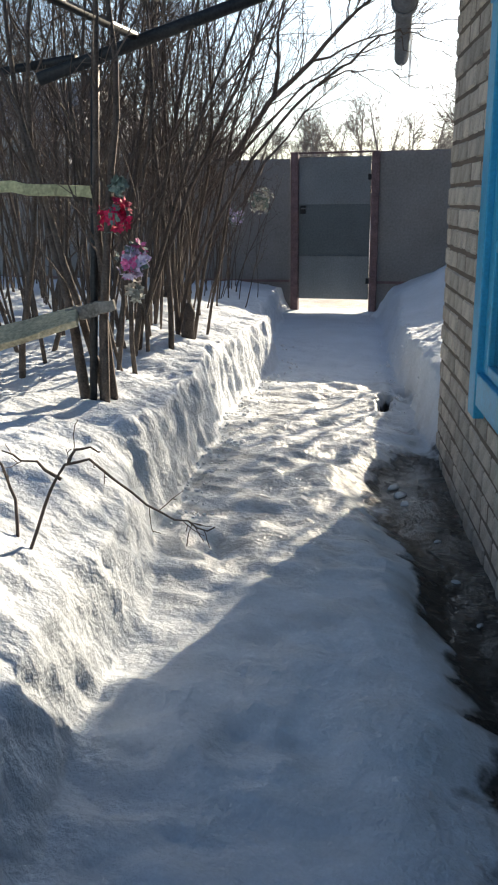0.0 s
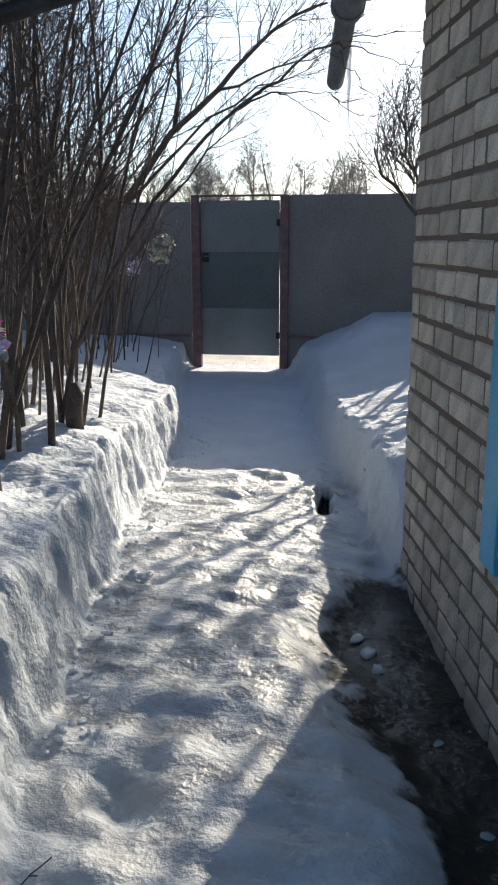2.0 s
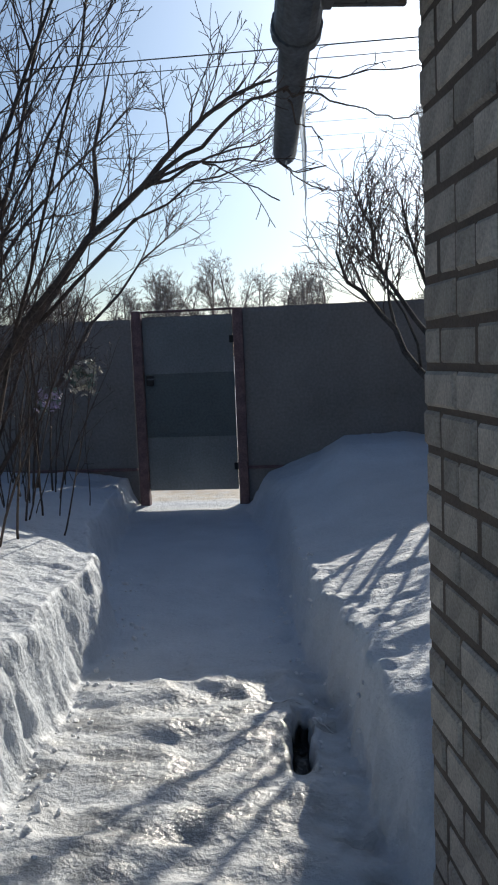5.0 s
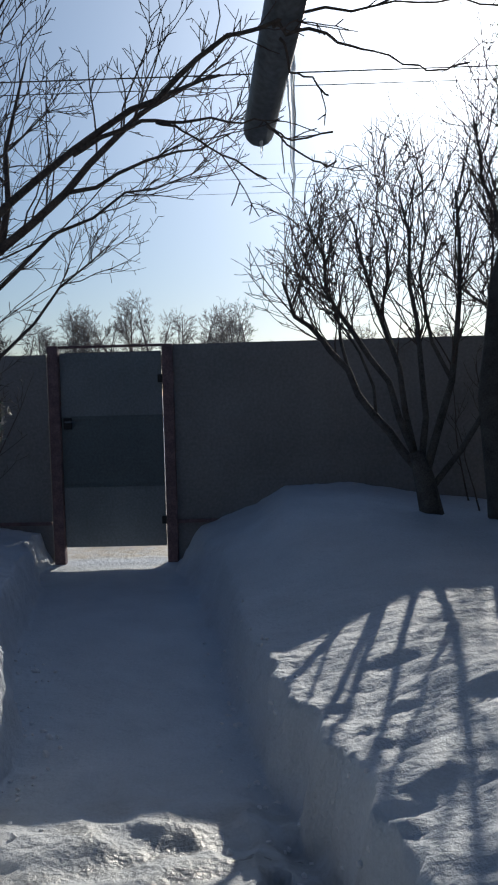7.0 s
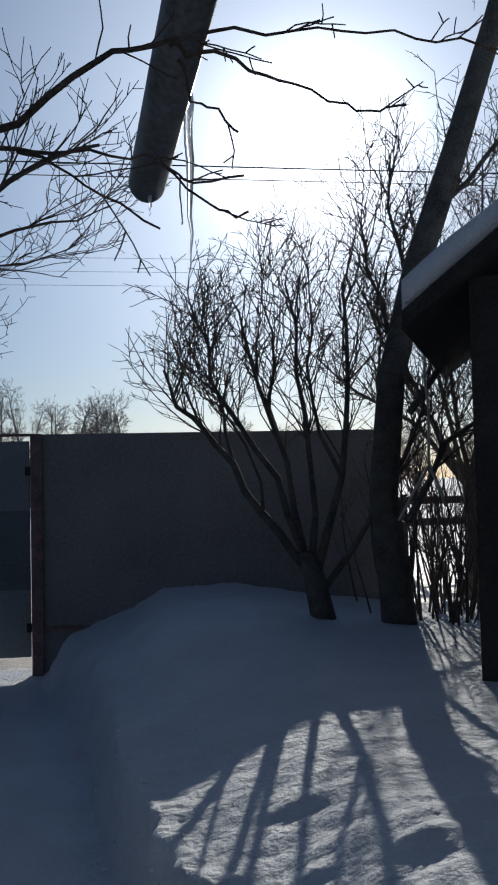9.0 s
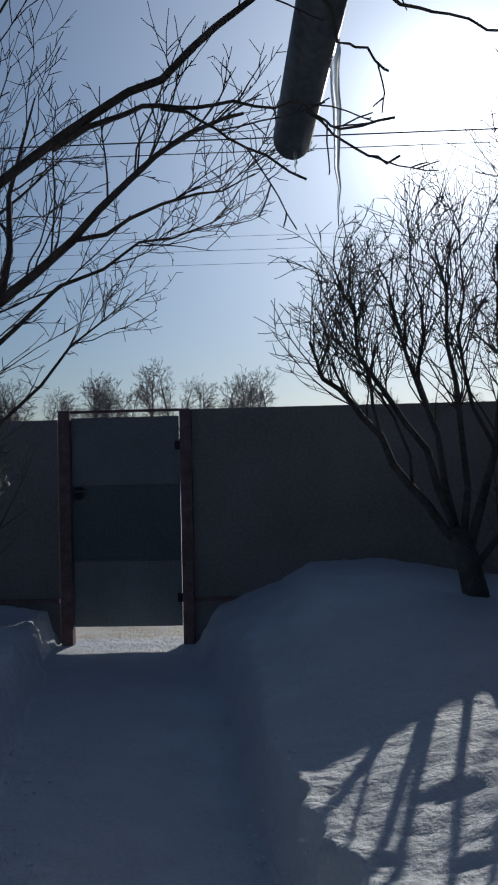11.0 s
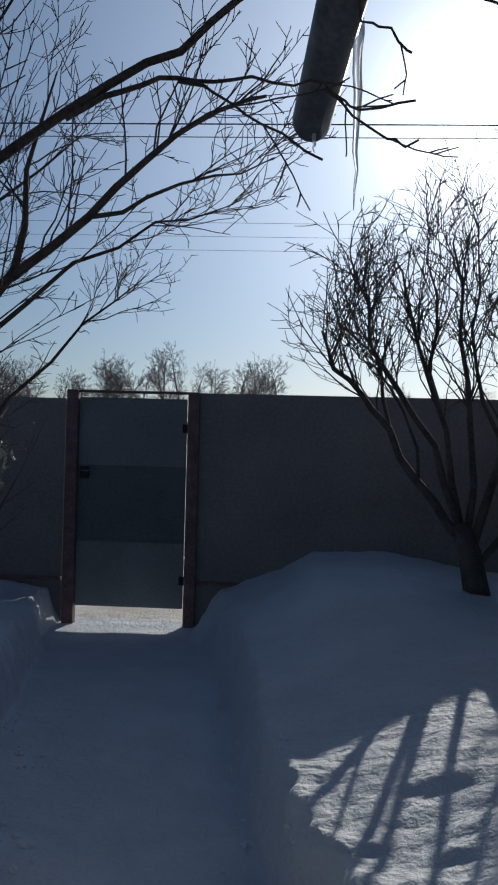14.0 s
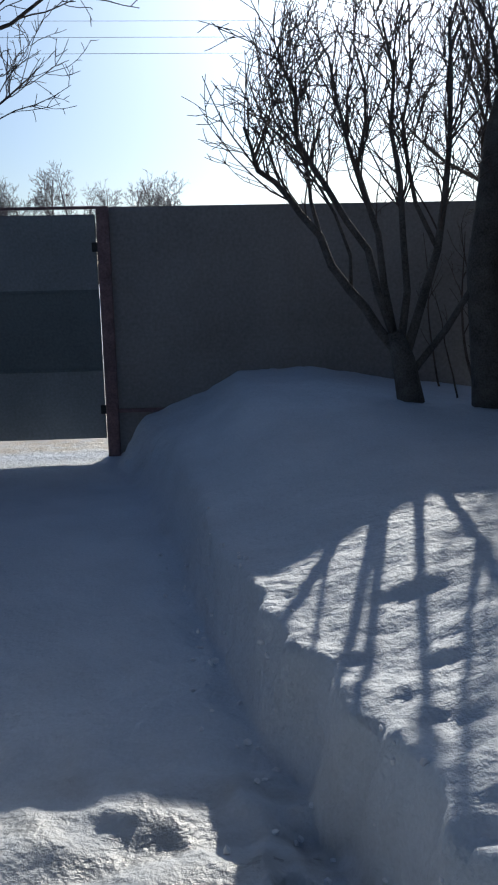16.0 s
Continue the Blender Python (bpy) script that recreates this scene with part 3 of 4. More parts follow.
def build_fence():
    for name, x0, x1, zt, label in (("fence_section", -0.855, 2.0, 1.895, "dark grey-brown sheet steel fence section"), ("fence_section", -9.5, -1.975, 1.83, "dark grey-brown sheet steel fence behind bare shrubs")):
        f = thing(name, label, "fence", (0, FY, 0), "sheet steel fence sections")
        n = max(1, round((x1 - x0) / 1.45))
        w = (x1 - x0) / n
        for k in range(n):
            part("panel", sheet(x0 + w * k + 0.002, x0 + w * (k + 1) - 0.002, 0.33, zt, wave=0.008), SHEET, f)
            part("lower_panel", sheet(x0 + w * k + 0.002, x0 + w * (k + 1) - 0.002, -0.1, 0.322, wave=0.006), SHEET, f)
        part("top_rail", box((x1 - x0, 0.03, 0.028), ((x0 + x1) / 2, 0.02, zt - 0.012), 0.003), SHEET, f)
        part("middle_rail", box((x1 - x0, 0.03, 0.03), ((x0 + x1) / 2, -0.02, 0.335), 0.003), RUST, f)
        for k in range(n + 1):
            part("post", box((0.06, 0.06, zt + 0.5), (x0 + w * k + (0.03 if k == 0 else -0.03 if k == n else 0), 0.06, zt / 2 - 0.25), 0.006), SHEET, f)
    g = thing("gate", "closed sheet steel garden gate between red-brown posts", "gate", (0, FY, 0))
    x0, x1 = -1.8635, -0.957
    for z0, z1, mat in ((0.115, 0.66, GATE_PALE), (0.664, 1.27, GATE_MID), (1.274, 1.84, GATE_PALE)):
        part("gate_panel", sheet(x0 + 0.004, x1 - 0.006, z0, z1, wave=0.006), mat, g)
    for z in (0.13, 0.662, 1.272, 1.83):
        part("gate_rail", box((x1 - x0 - 0.012, 0.03, 0.026), ((x0 + x1) / 2, 0.02, z), 0.003), DARK_IRON, g)
    for z in (0.662, 1.272):
        part("seam_strip", box((x1 - x0 - 0.014, 0.004, 0.022), ((x0 + x1) / 2, -0.007, z), 0.002), GATE_MID, g)
    for x in (x0 + 0.014, x1 - 0.019):
        part("gate_stile", box((0.026, 0.03, 1.70), (x, 0.021, 0.98), 0.003), DARK_IRON, g)
    part("latch_box", box((0.07, 0.03, 0.10), (x0 + 0.06, -0.018, 1.22), 0.005), DARK_IRON, g)
    part("handle", box((0.10, 0.014, 0.016), (x0 + 0.09, -0.045, 1.235), 0.004), ZINC, g)
    # added, hidden plate and its holder: keep sun from streaking through the gate slit
    part("slit_sun_baffle", box((0.06, 0.012, 1.76), (-0.922, 0.098, 0.98), 0.002), DARK_IRON, g)
    part("baffle_bracket", box((0.03, 0.05, 0.03), (-0.915, 0.068, 1.4), 0.002), DARK_IRON, g)
    for z in (0.35, 1.6):
        part("hinge", box((0.05, 0.025, 0.07), (x1 - 0.01, -0.02, z), 0.004), DARK_IRON, g)
    for x, top in ((-1.912, 1.905), (-0.902, 1.90)):
        p = tagged(part("gate_post", box((0.095, 0.09, top + 0.5), (x, FY, top / 2 - 0.25), 0.008), RUST), "square red-brown painted steel gate post", "post", "gate posts")
    tagged(part("gate_header", box((0.92, 0.04, 0.022), (-1.407, FY + 0.0, 1.892), 0.004), RUST), "thin red-brown steel bar over the gate", "bar")


build_fence()


# ---------------------------------------------------------------- shrubs and trees
def stem_bush(x, y, seed, stems, tall=2.9, lean=(0, 0), reach=0.35, name="bare_bush", label="leafless multi-stemmed bush with thin dark stems", rad=0.012, twig=9.0):
    rng = random.Random(seed)
    z = height(x, y) - 0.05
    b = thing(name, label, "bush", (x, y, z), "bare bushes beside the path")
    twigs = Tubes()
    for _ in range(stems):
        p = Vector((rng.gauss(0, reach * 0.55), rng.gauss(0, reach * 0.55), 0))
        p.z = height(x + p.x, y + p.y) - 0.06 - z
        d = Vector((p.x * 0.45 + rng.gauss(lean[0], 0.13), p.y * 0.45 + rng.gauss(lean[1], 0.13), 1))
        ln = tall * rng.uniform(0.65, 1.1)
        r = rad * rng.uniform(0.6, 1.35)
        pts = wander(rng, p, d, ln, 11, 0.065, 0.015)
        t = Tubes()
        t.tube(pts, [r * (1 - 0.8 * k / 11) for k in range(12)], 6)
        link("stem", t.mesh("stem"), BARK, b, smooth=True)
        ramify(twigs, rng, pts, r, r * 0.3, ((twig * 0.55, ln * 0.27, 0.42, 0.12), (twig * 0.9, ln * 0.10, 0.5, 0.1), (twig * 1.2, 0.09, 0.55, 0.06)), start=0.25, thin=0.0019)
    tagged(link("crown", twigs.mesh("crown"), TWIG, b), kind="stuff")
    return b


BUSHES = [  # x, y, stems, height, lean, spread of the stems
    (-1.18, 3.95, 4, 2.7, (-0.05, 0.05), 0.16), (-1.28, 4.52, 6, 3.0, (0.04, 0.0), 0.2), (-1.26, 5.0, 4, 2.9, (0.06, 0.05), 0.14), (-1.6, 4.3, 7, 3.2, (0, 0), 0.35),
    (-1.9, 3.6, 7, 3.1, (0, 0), 0.4), (-1.7, 5.4, 8, 3.3, (0.05, 0), 0.35), (-2.2, 4.7, 9, 3.4, (0, 0), 0.45), (-2.6, 5.9, 9, 3.4, (0, 0), 0.5), (-2.0, 6.5, 9, 3.1, (0.0, 0), 0.4),
    (-2.9, 4.2, 8, 3.2, (0, 0), 0.5), (-3.3, 6.9, 9, 3.4, (0, 0), 0.5), (-2.5, 7.7, 9, 3.0, (0.0, 0), 0.45), (-3.6, 5.2, 9, 3.4, (0, 0), 0.5), (-4.2, 8.2, 9, 3.5, (0, 0), 0.6),
    (-3.2, 8.9, 9, 3.2, (0, 0), 0.5), (-2.55, 9.3, 5, 2.2, (-0.05, 0), 0.3), (-4.6, 6.4, 9, 3.5, (0, 0), 0.6), (-2.2, 2.9, 5, 2.8, (-0.1, 0), 0.35), (-3.0, 7.9, 9, 3.3, (0, 0), 0.5),
    (-1.48, 5.35, 6, 3.1, (0.05, 0), 0.25), (-1.72, 6.3, 6, 3.2, (0.03, 0), 0.3),
    (-5.2, 9.2, 9, 3.6, (0, 0), 0.6), (-4.0, 9.6, 9, 3.4, (0, 0), 0.6), (-1.95, 5.9, 7, 3.2, (0, 0), 0.35), (-3.9, 7.3, 9, 3.4, (0, 0), 0.5), (-2.3, 5.2, 8, 3.3, (0, 0), 0.4),
]
for i, (bx, by, bn, bt, bl, br) in enumerate(BUSHES):
    stem_bush(bx, by, 100 + i, bn, bt, bl, br, rad=0.015 if by < 5.2 else 0.011, twig=9.6)


for i, (bx, by, bn, bt) in enumerate(((-2.35, 8.4, 13, 1.6), (-2.05, 7.4, 10, 1.5), (-2.9, 9.6, 14, 1.9), (-3.5, 8.2, 14, 1.9), (-2.6, 6.7, 10, 1.6), (-2.1, 8.0, 5, 1.5), (-4.4, 7.3, 14, 2.0))):
    stem_bush(bx, by, 200 + i, bn, bt, (0, 0), 0.45, "low_bush", "tangled leafless low bush with fine brown twigs", 0.007, 11.0)


stem_bush(-0.97, 3.4, 171, 4, 2.5, (-0.03, 0.0), 0.1, rad=0.019, twig=8.0)


def cut_stump():
    z = height(-1.16, 4.92)
    t = Tubes()
    t.tube([Vector((-1.16, 4.92, z - 0.06)), Vector((-1.165, 4.92, z + 0.06)), Vector((-1.15, 4.925, z + 0.16)), Vector((-1.16, 4.93, z + 0.22))], [0.05, 0.042, 0.036, 0.02], 9)
    tagged(link("cut_stump", t.mesh("cut_stump"), BARK, smooth=True), "short broken dark stump among the bush stems", "stump")


cut_stump()


def limb_tree(name, label, base, trunk, radii, limbs, levels, seed, start, suckers=0):
    """A tree from a trunk line and limb lines, in world places, with shoots on the limbs."""
    rng = random.Random(seed)
    base = Vector(base)
    t = thing(name, label, "tree", base)
    tt = Tubes()
    tt.tube([Vector(p) - base for p in trunk], radii, 12)
    link("trunk", tt.mesh("trunk"), BARK_GREY, t, smooth=True)
    tw = Tubes()
    lines = []
    for pts, r in limbs:
        pts = [Vector(p) - base for p in pts]
        fine = []
        for p, q in zip(pts, pts[1:]):
            fine += [p, p.lerp(q, 0.5) + Vector((rng.gauss(0, 0.025), rng.gauss(0, 0.025), rng.gauss(0, 0.02)))]
        lines.append((fine + [pts[-1]], r))
    for _ in range(suckers):
        d = Vector((rng.gauss(0, 0.3), rng.gauss(0, 0.25), 1))
        lines.append((wander(rng, Vector((rng.gauss(0, 0.12), rng.gauss(0, 0.12), 0.0)), d, rng.uniform(1.3, 2.1), 8, 0.07, 0.0), rng.uniform(0.006, 0.011)))
    for fine, r in lines:
        n = len(fine) - 1
        one = Tubes()
        one.tube(fine, [r * (1 - 0.72 * k / n) for k in range(n + 1)], 7)
        link("limb", one.mesh("limb"), BARK_GREY, t, smooth=True)
        ramify(tw, rng, fine, r, r * 0.3, levels, start=start, thin=0.0030, jitter=0.15)
    tagged(link("crown", tw.mesh("crown"), TWIG, t), kind="stuff")


SHOOTS = ((18.0, 0.76, 0.46, 0.22), (8.0, 0.42, 0.5, 0.12), (7.0, 0.14, 0.6, 0.05))
limb_tree("fruit_tree", "low spreading leafless fruit tree with dense upright shoots", (1.12, 9.1, 0.45), ((1.14, 9.1, 0.2), (1.10, 9.1, 0.55), (1.04, 9.1, 0.85), (0.98, 9.1, 1.02)), (0.095, 0.085, 0.07, 0.05), (
    (((1.0, 9.1, 0.9), (0.81, 9.1, 1.16), (0.6, 9.1, 1.42), (0.42, 9.12, 1.72), (0.28, 9.15, 1.9), (0.16, 9.15, 2.02), (0.1, 9.1, 2.2)), 0.032),
    (((0.98, 9.1, 1.0), (0.8, 9.0, 1.5), (0.55, 8.95, 1.85), (0.38, 8.9, 2.1), (0.28, 8.85, 2.5)), 0.026),
    (((0.98, 9.1, 1.0), (0.9, 9.2, 1.6), (0.72, 9.2, 2.1), (0.6, 9.2, 2.6)), 0.026),
    (((1.02, 9.1, 0.9), (1.05, 9.2, 1.6), (0.98, 9.25, 2.2), (0.92, 9.25, 2.8)), 0.026),
    (((1.05, 9.1, 0.85), (1.25, 9.15, 1.5), (1.32, 9.2, 2.1), (1.3, 9.2, 2.8)), 0.032),
    (((1.08, 9.1, 0.75), (1.5, 9.1, 1.35), (1.8, 9.15, 1.9), (2.0, 9.2, 2.5)), 0.024),
    (((0.72, 9.1, 1.3), (0.6, 8.95, 1.7), (0.42, 8.85, 1.95), (0.3, 8.75, 2.02)), 0.012),
    (((0.6, 9.1, 1.42), (0.5, 9.25, 1.8), (0.42, 9.3, 2.15), (0.36, 9.3, 2.6)), 0.016),
    (((0.9, 9.2, 1.6), (0.8, 9.35, 2.0), (0.85, 9.4, 2.5), (0.8, 9.4, 2.9)), 0.016),
    (((1.25, 9.15, 1.5), (1.1, 9.3, 2.0), (1.12, 9.35, 2.5), (1.1, 9.35, 2.95)), 0.016),
    (((1.5, 9.1, 1.35), (1.55, 9.25, 1.9), (1.58, 9.3, 2.4), (1.6, 9.3, 2.9)), 0.016),
), SHOOTS, 7, 0.36)
BACK_SHOOTS = ((13.0, 1.0, 0.5, 0.2), (9.0, 0.42, 0.55, 0.12), (9.0, 0.14, 0.6, 0.05))
limb_tree("garden_tree", "broad leafless tree with a dense twiggy crown behind the fence", (3.3, 12.0, 0.0), ((3.3, 12.0, -0.2), (3.32, 12.0, 0.8), (3.27, 12.0, 1.5)), (0.14, 0.12, 0.1), tuple(
    (((3.28, 12.0, 1.3), (3.28 + 0.35 * dx, 12.0 + 0.3 * dy, 2.0), (3.28 + 0.75 * dx, 12.0 + 0.6 * dy, 2.1 + 0.5 * up), (3.28 + dx, 12.0 + dy, 2.2 + up)), 0.032)
    for dx, dy, up in ((-1.55, 0.1, 0.5), (-1.2, -0.4, 1.1), (-0.95, 0.5, 1.7), (-0.7, -0.3, 2.1), (-0.3, 0.3, 2.4), (0.1, -0.3, 2.5), (0.5, 0.4, 2.4), (0.9, -0.3, 2.0), (1.4, 0.2, 1.3))), BACK_SHOOTS, 9, 0.3)
limb_tree("leaning_tree", "tall leafless tree with a grey leaning trunk", (1.6, 9.1, 0.45), ((1.62, 9.1, 0.2), (1.58, 9.1, 0.7), (1.51, 9.1, 1.38), (1.59, 9.1, 2.15), (1.79, 9.1, 2.9), (2.07, 9.1, 3.66), (2.41, 9.1, 4.66), (2.62, 9.1, 5.4)),
    (0.13, 0.11, 0.095, 0.09, 0.09, 0.085, 0.075, 0.06), (
    (((1.66, 8.95, 2.1), (1.6, 9.2, 2.5), (1.5, 9.3, 2.9), (1.45, 9.3, 3.3)), 0.022),
    (((1.72, 8.95, 2.6), (1.75, 9.3, 3.0), (1.72, 9.5, 3.4), (1.75, 9.5, 3.8)), 0.022),
    (((1.93, 8.95, 3.2), (2.2, 9.2, 3.5), (2.6, 9.3, 3.9), (2.9, 9.4, 4.3)), 0.024),
    (((1.66, 8.95, 1.9), (2.0, 9.2, 2.3), (2.5, 9.4, 2.8), (2.9, 9.5, 3.4)), 0.026),
    (((1.62, 8.95, 1.2), (1.9, 9.0, 1.7), (2.4, 9.1, 2.1), (2.9, 9.2, 2.6)), 0.024),
    (((1.72, 8.95, 2.6), (2.1, 9.1, 2.9), (2.5, 9.2, 3.3), (2.7, 9.2, 3.8)), 0.022),
    (((2.45, 8.97, 4.6), (2.3, 9.1, 5.0), (2.2, 9.2, 5.4)), 0.02),
), SHOOTS, 8, 0.15)


def arching_tree():
    """Slender tree on the bank whose long branch arches over the path."""
    rng = random.Random(21)
    base = Vector((-2.35, 7.3, height(-2.35, 7.3) - 0.05))
    t = thing("arching_tree", "slender leafless tree with a long branch arching over the path", "tree", base)
    mains = [
        (((-2.35, 7.3, 0.3), (-2.15, 7.35, 0.9), (-1.75, 7.4, 1.6), (-1.32, 7.45, 2.17), (-0.98, 7.5, 2.46), (-0.72, 7.5, 2.72), (-0.45, 7.5, 2.92), (-0.2, 7.5, 3.0)), 0.036),
        (((-2.35, 7.3, 0.3), (-2.3, 7.5, 1.2), (-2.1, 7.8, 2.0), (-1.7, 8.2, 2.7), (-1.3, 8.5, 3.2)), 0.024),
        (((-1.75, 7.4, 1.6), (-1.45, 7.5, 1.9), (-1.1, 7.7, 2.3), (-0.75, 7.9, 2.55), (-0.4, 8.0, 2.66)), 0.016),
        (((-0.98, 7.5, 2.46), (-0.7, 7.4, 2.52), (-0.4, 7.35, 2.6), (-0.15, 7.3, 2.66)), 0.012),
        (((-1.3, 7.45, 2.17), (-1.3, 7.6, 2.7), (-1.2, 7.7, 3.2)), 0.02),
        (((-2.35, 7.3, 0.3), (-2.0, 7.9, 1.0), (-1.72, 8.6, 1.7), (-1.4, 9.0, 2.2), (-1.1, 9.2, 2.5)), 0.02),
    ]
    tw = Tubes()
    for k, (pts, r) in enumerate(mains):
        pts = [Vector(p) - base for p in pts]
        fine = []
        for a, b in zip(pts, pts[1:]):
            fine += [a, a.lerp(b, 0.5) + Vector((rng.gauss(0, 0.02), rng.gauss(0, 0.02), rng.gauss(0, 0.02)))]
        fine.append(pts[-1])
        n = len(fine) - 1
        one = Tubes()
        one.tube(fine, [r * (1 - 0.8 * j / n) for j in range(n + 1)], 7)
        link("limb", one.mesh("limb"), BARK, t, smooth=True)
        ramify(tw, rng, fine, r, r * 0.25, ((9.0, 0.7, 0.45, 0.16), (10.0, 0.32, 0.5, 0.12), (11.0, 0.1, 0.55, 0.05)), start=0.3, thin=0.0025, jitter=0.13)
    tagged(link("crown", tw.mesh("crown"), TWIG, t), kind="stuff")


arching_tree()


def overhanging_branch():
    """A long thin branch that leaves a bush and hangs across the path below the gutter spout."""
    rng = random.Random(33)
    base = Vector((-1.25, 4.95, height(-1.25, 4.95) - 0.06))
    t = thing("leaning_sapling", "thin leafless sapling leaning far out across the path", "sapling", base)
    tw = Tubes()
    for k, (pts, r) in enumerate((
        ((base, (-1.15, 4.97, 0.9), (-0.86, 5.05, 1.45), (-0.62, 5.12, 1.78), (-0.4, 5.18, 1.99), (-0.22, 5.20, 2.107), (-0.09, 5.20, 2.216), (0.01, 5.20, 2.243), (0.11, 5.20, 2.279), (0.26, 5.20, 2.279), (0.40, 5.20, 2.288), (0.53, 5.20, 2.279), (0.66, 5.20, 2.270)), 0.013),
        (((0.04, 5.20, 2.252), (0.09, 5.20, 2.234), (0.18, 5.20, 2.216), (0.26, 5.20, 2.189), (0.35, 5.20, 2.152), (0.41, 5.20, 2.143), (0.46, 5.20, 2.161)), 0.005),
        (((0.06, 5.20, 2.225), (0.08, 5.20, 2.161), (0.12, 5.20, 2.125), (0.16, 5.20, 2.098)), 0.004),
        (((-0.40, 5.18, 1.99), (-0.31, 5.20, 2.034), (-0.22, 5.20, 2.052), (-0.13, 5.20, 2.052), (-0.03, 5.20, 2.052), (0.03, 5.20, 2.034), (0.08, 5.20, 2.007), (0.16, 5.20, 2.016)), 0.006),
        (((-0.22, 5.20, 2.052), (-0.16, 5.20, 2.025), (-0.08, 5.20, 1.980), (0.02, 5.20, 1.925)), 0.004),
        (((0.03, 5.20, 2.034), (0.07, 5.20, 1.998), (0.12, 5.20, 1.962), (0.17, 5.20, 1.943)), 0.003),
    )):
        pts = [p + Vector((rng.gauss(0, 0.004), rng.gauss(0, 0.004), rng.gauss(0, 0.005))) - base for p in smooth_line(pts)]
        n = len(pts) - 1
        one = Tubes()
        one.tube(pts, [max(0.0022, r * (1 - j / n) ** 1.2) for j in range(n + 1)], 7)
        link("limb", one.mesh("limb"), BARK, t, smooth=True)
        ramify(tw, rng, pts, r * 0.4, 0.002, ((8.0, 0.2, 0.5, 0.0), (14.0, 0.05, 0.55, 0.03)), start=0.45, thin=0.0018)
    tagged(link("crown", tw.mesh("crown"), TWIG, t), kind="stuff")


overhanging_branch()


def far_trees():
    rng = random.Random(5)
    base = thing("far_tree", "distant leafless tree beyond the fence", "tree", (-9.0, 63, -1.0), "distant trees")
    tr, tw = Tubes(), Tubes()
    for k in range(5):
        d = Vector((rng.gauss(0, 0.28), rng.gauss(0, 0.2), 1))
        pts = wander(rng, Vector((rng.gauss(0, 0.4), 0, 0)), d, rng.uniform(7.2, 9.3), 8, 0.08, 0.02)
        tr.tube(pts, [0.16 * (1 - 0.85 * j / 8) for j in range(9)], 5)
        ramify(tw, rng, pts, 0.1, 0.02, ((4.0, 2.2, 0.55, 0.12), (5.0, 0.95, 0.5, 0.1), (5.0, 0.42, 0.5, 0.05)), start=0.2, thin=0.013)
    # trunk and crown share the paler colour that carries the haze
    link("trunk", tr.mesh("trunk"), HAZED_TWIG, base)
    tagged(link("crown", tw.mesh("crown"), HAZED_TWIG, base), kind="stuff")
    rows = [(-7.2, 60, 0.84), (-4.1, 61, 0.86), (-2.2, 59, 0.92), (-12.6, 60, 0.86), (-14.2, 63, 0.95), (0.6, 66, 0.66), (2.4, 62, 0.6), (4.6, 64, 0.7)]
    rows += [(-16.4 - 2.1 * k, 60 + rng.uniform(-4, 6), rng.uniform(0.72, 1.0)) for k in range(12)] + [(7 + 2.6 * k, 62 + rng.uniform(-4, 6), rng.uniform(0.6, 0.85)) for k in range(12)]
    for x, y, size in rows:
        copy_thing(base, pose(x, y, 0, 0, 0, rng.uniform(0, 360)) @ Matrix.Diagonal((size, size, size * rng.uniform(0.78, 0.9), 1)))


far_trees()


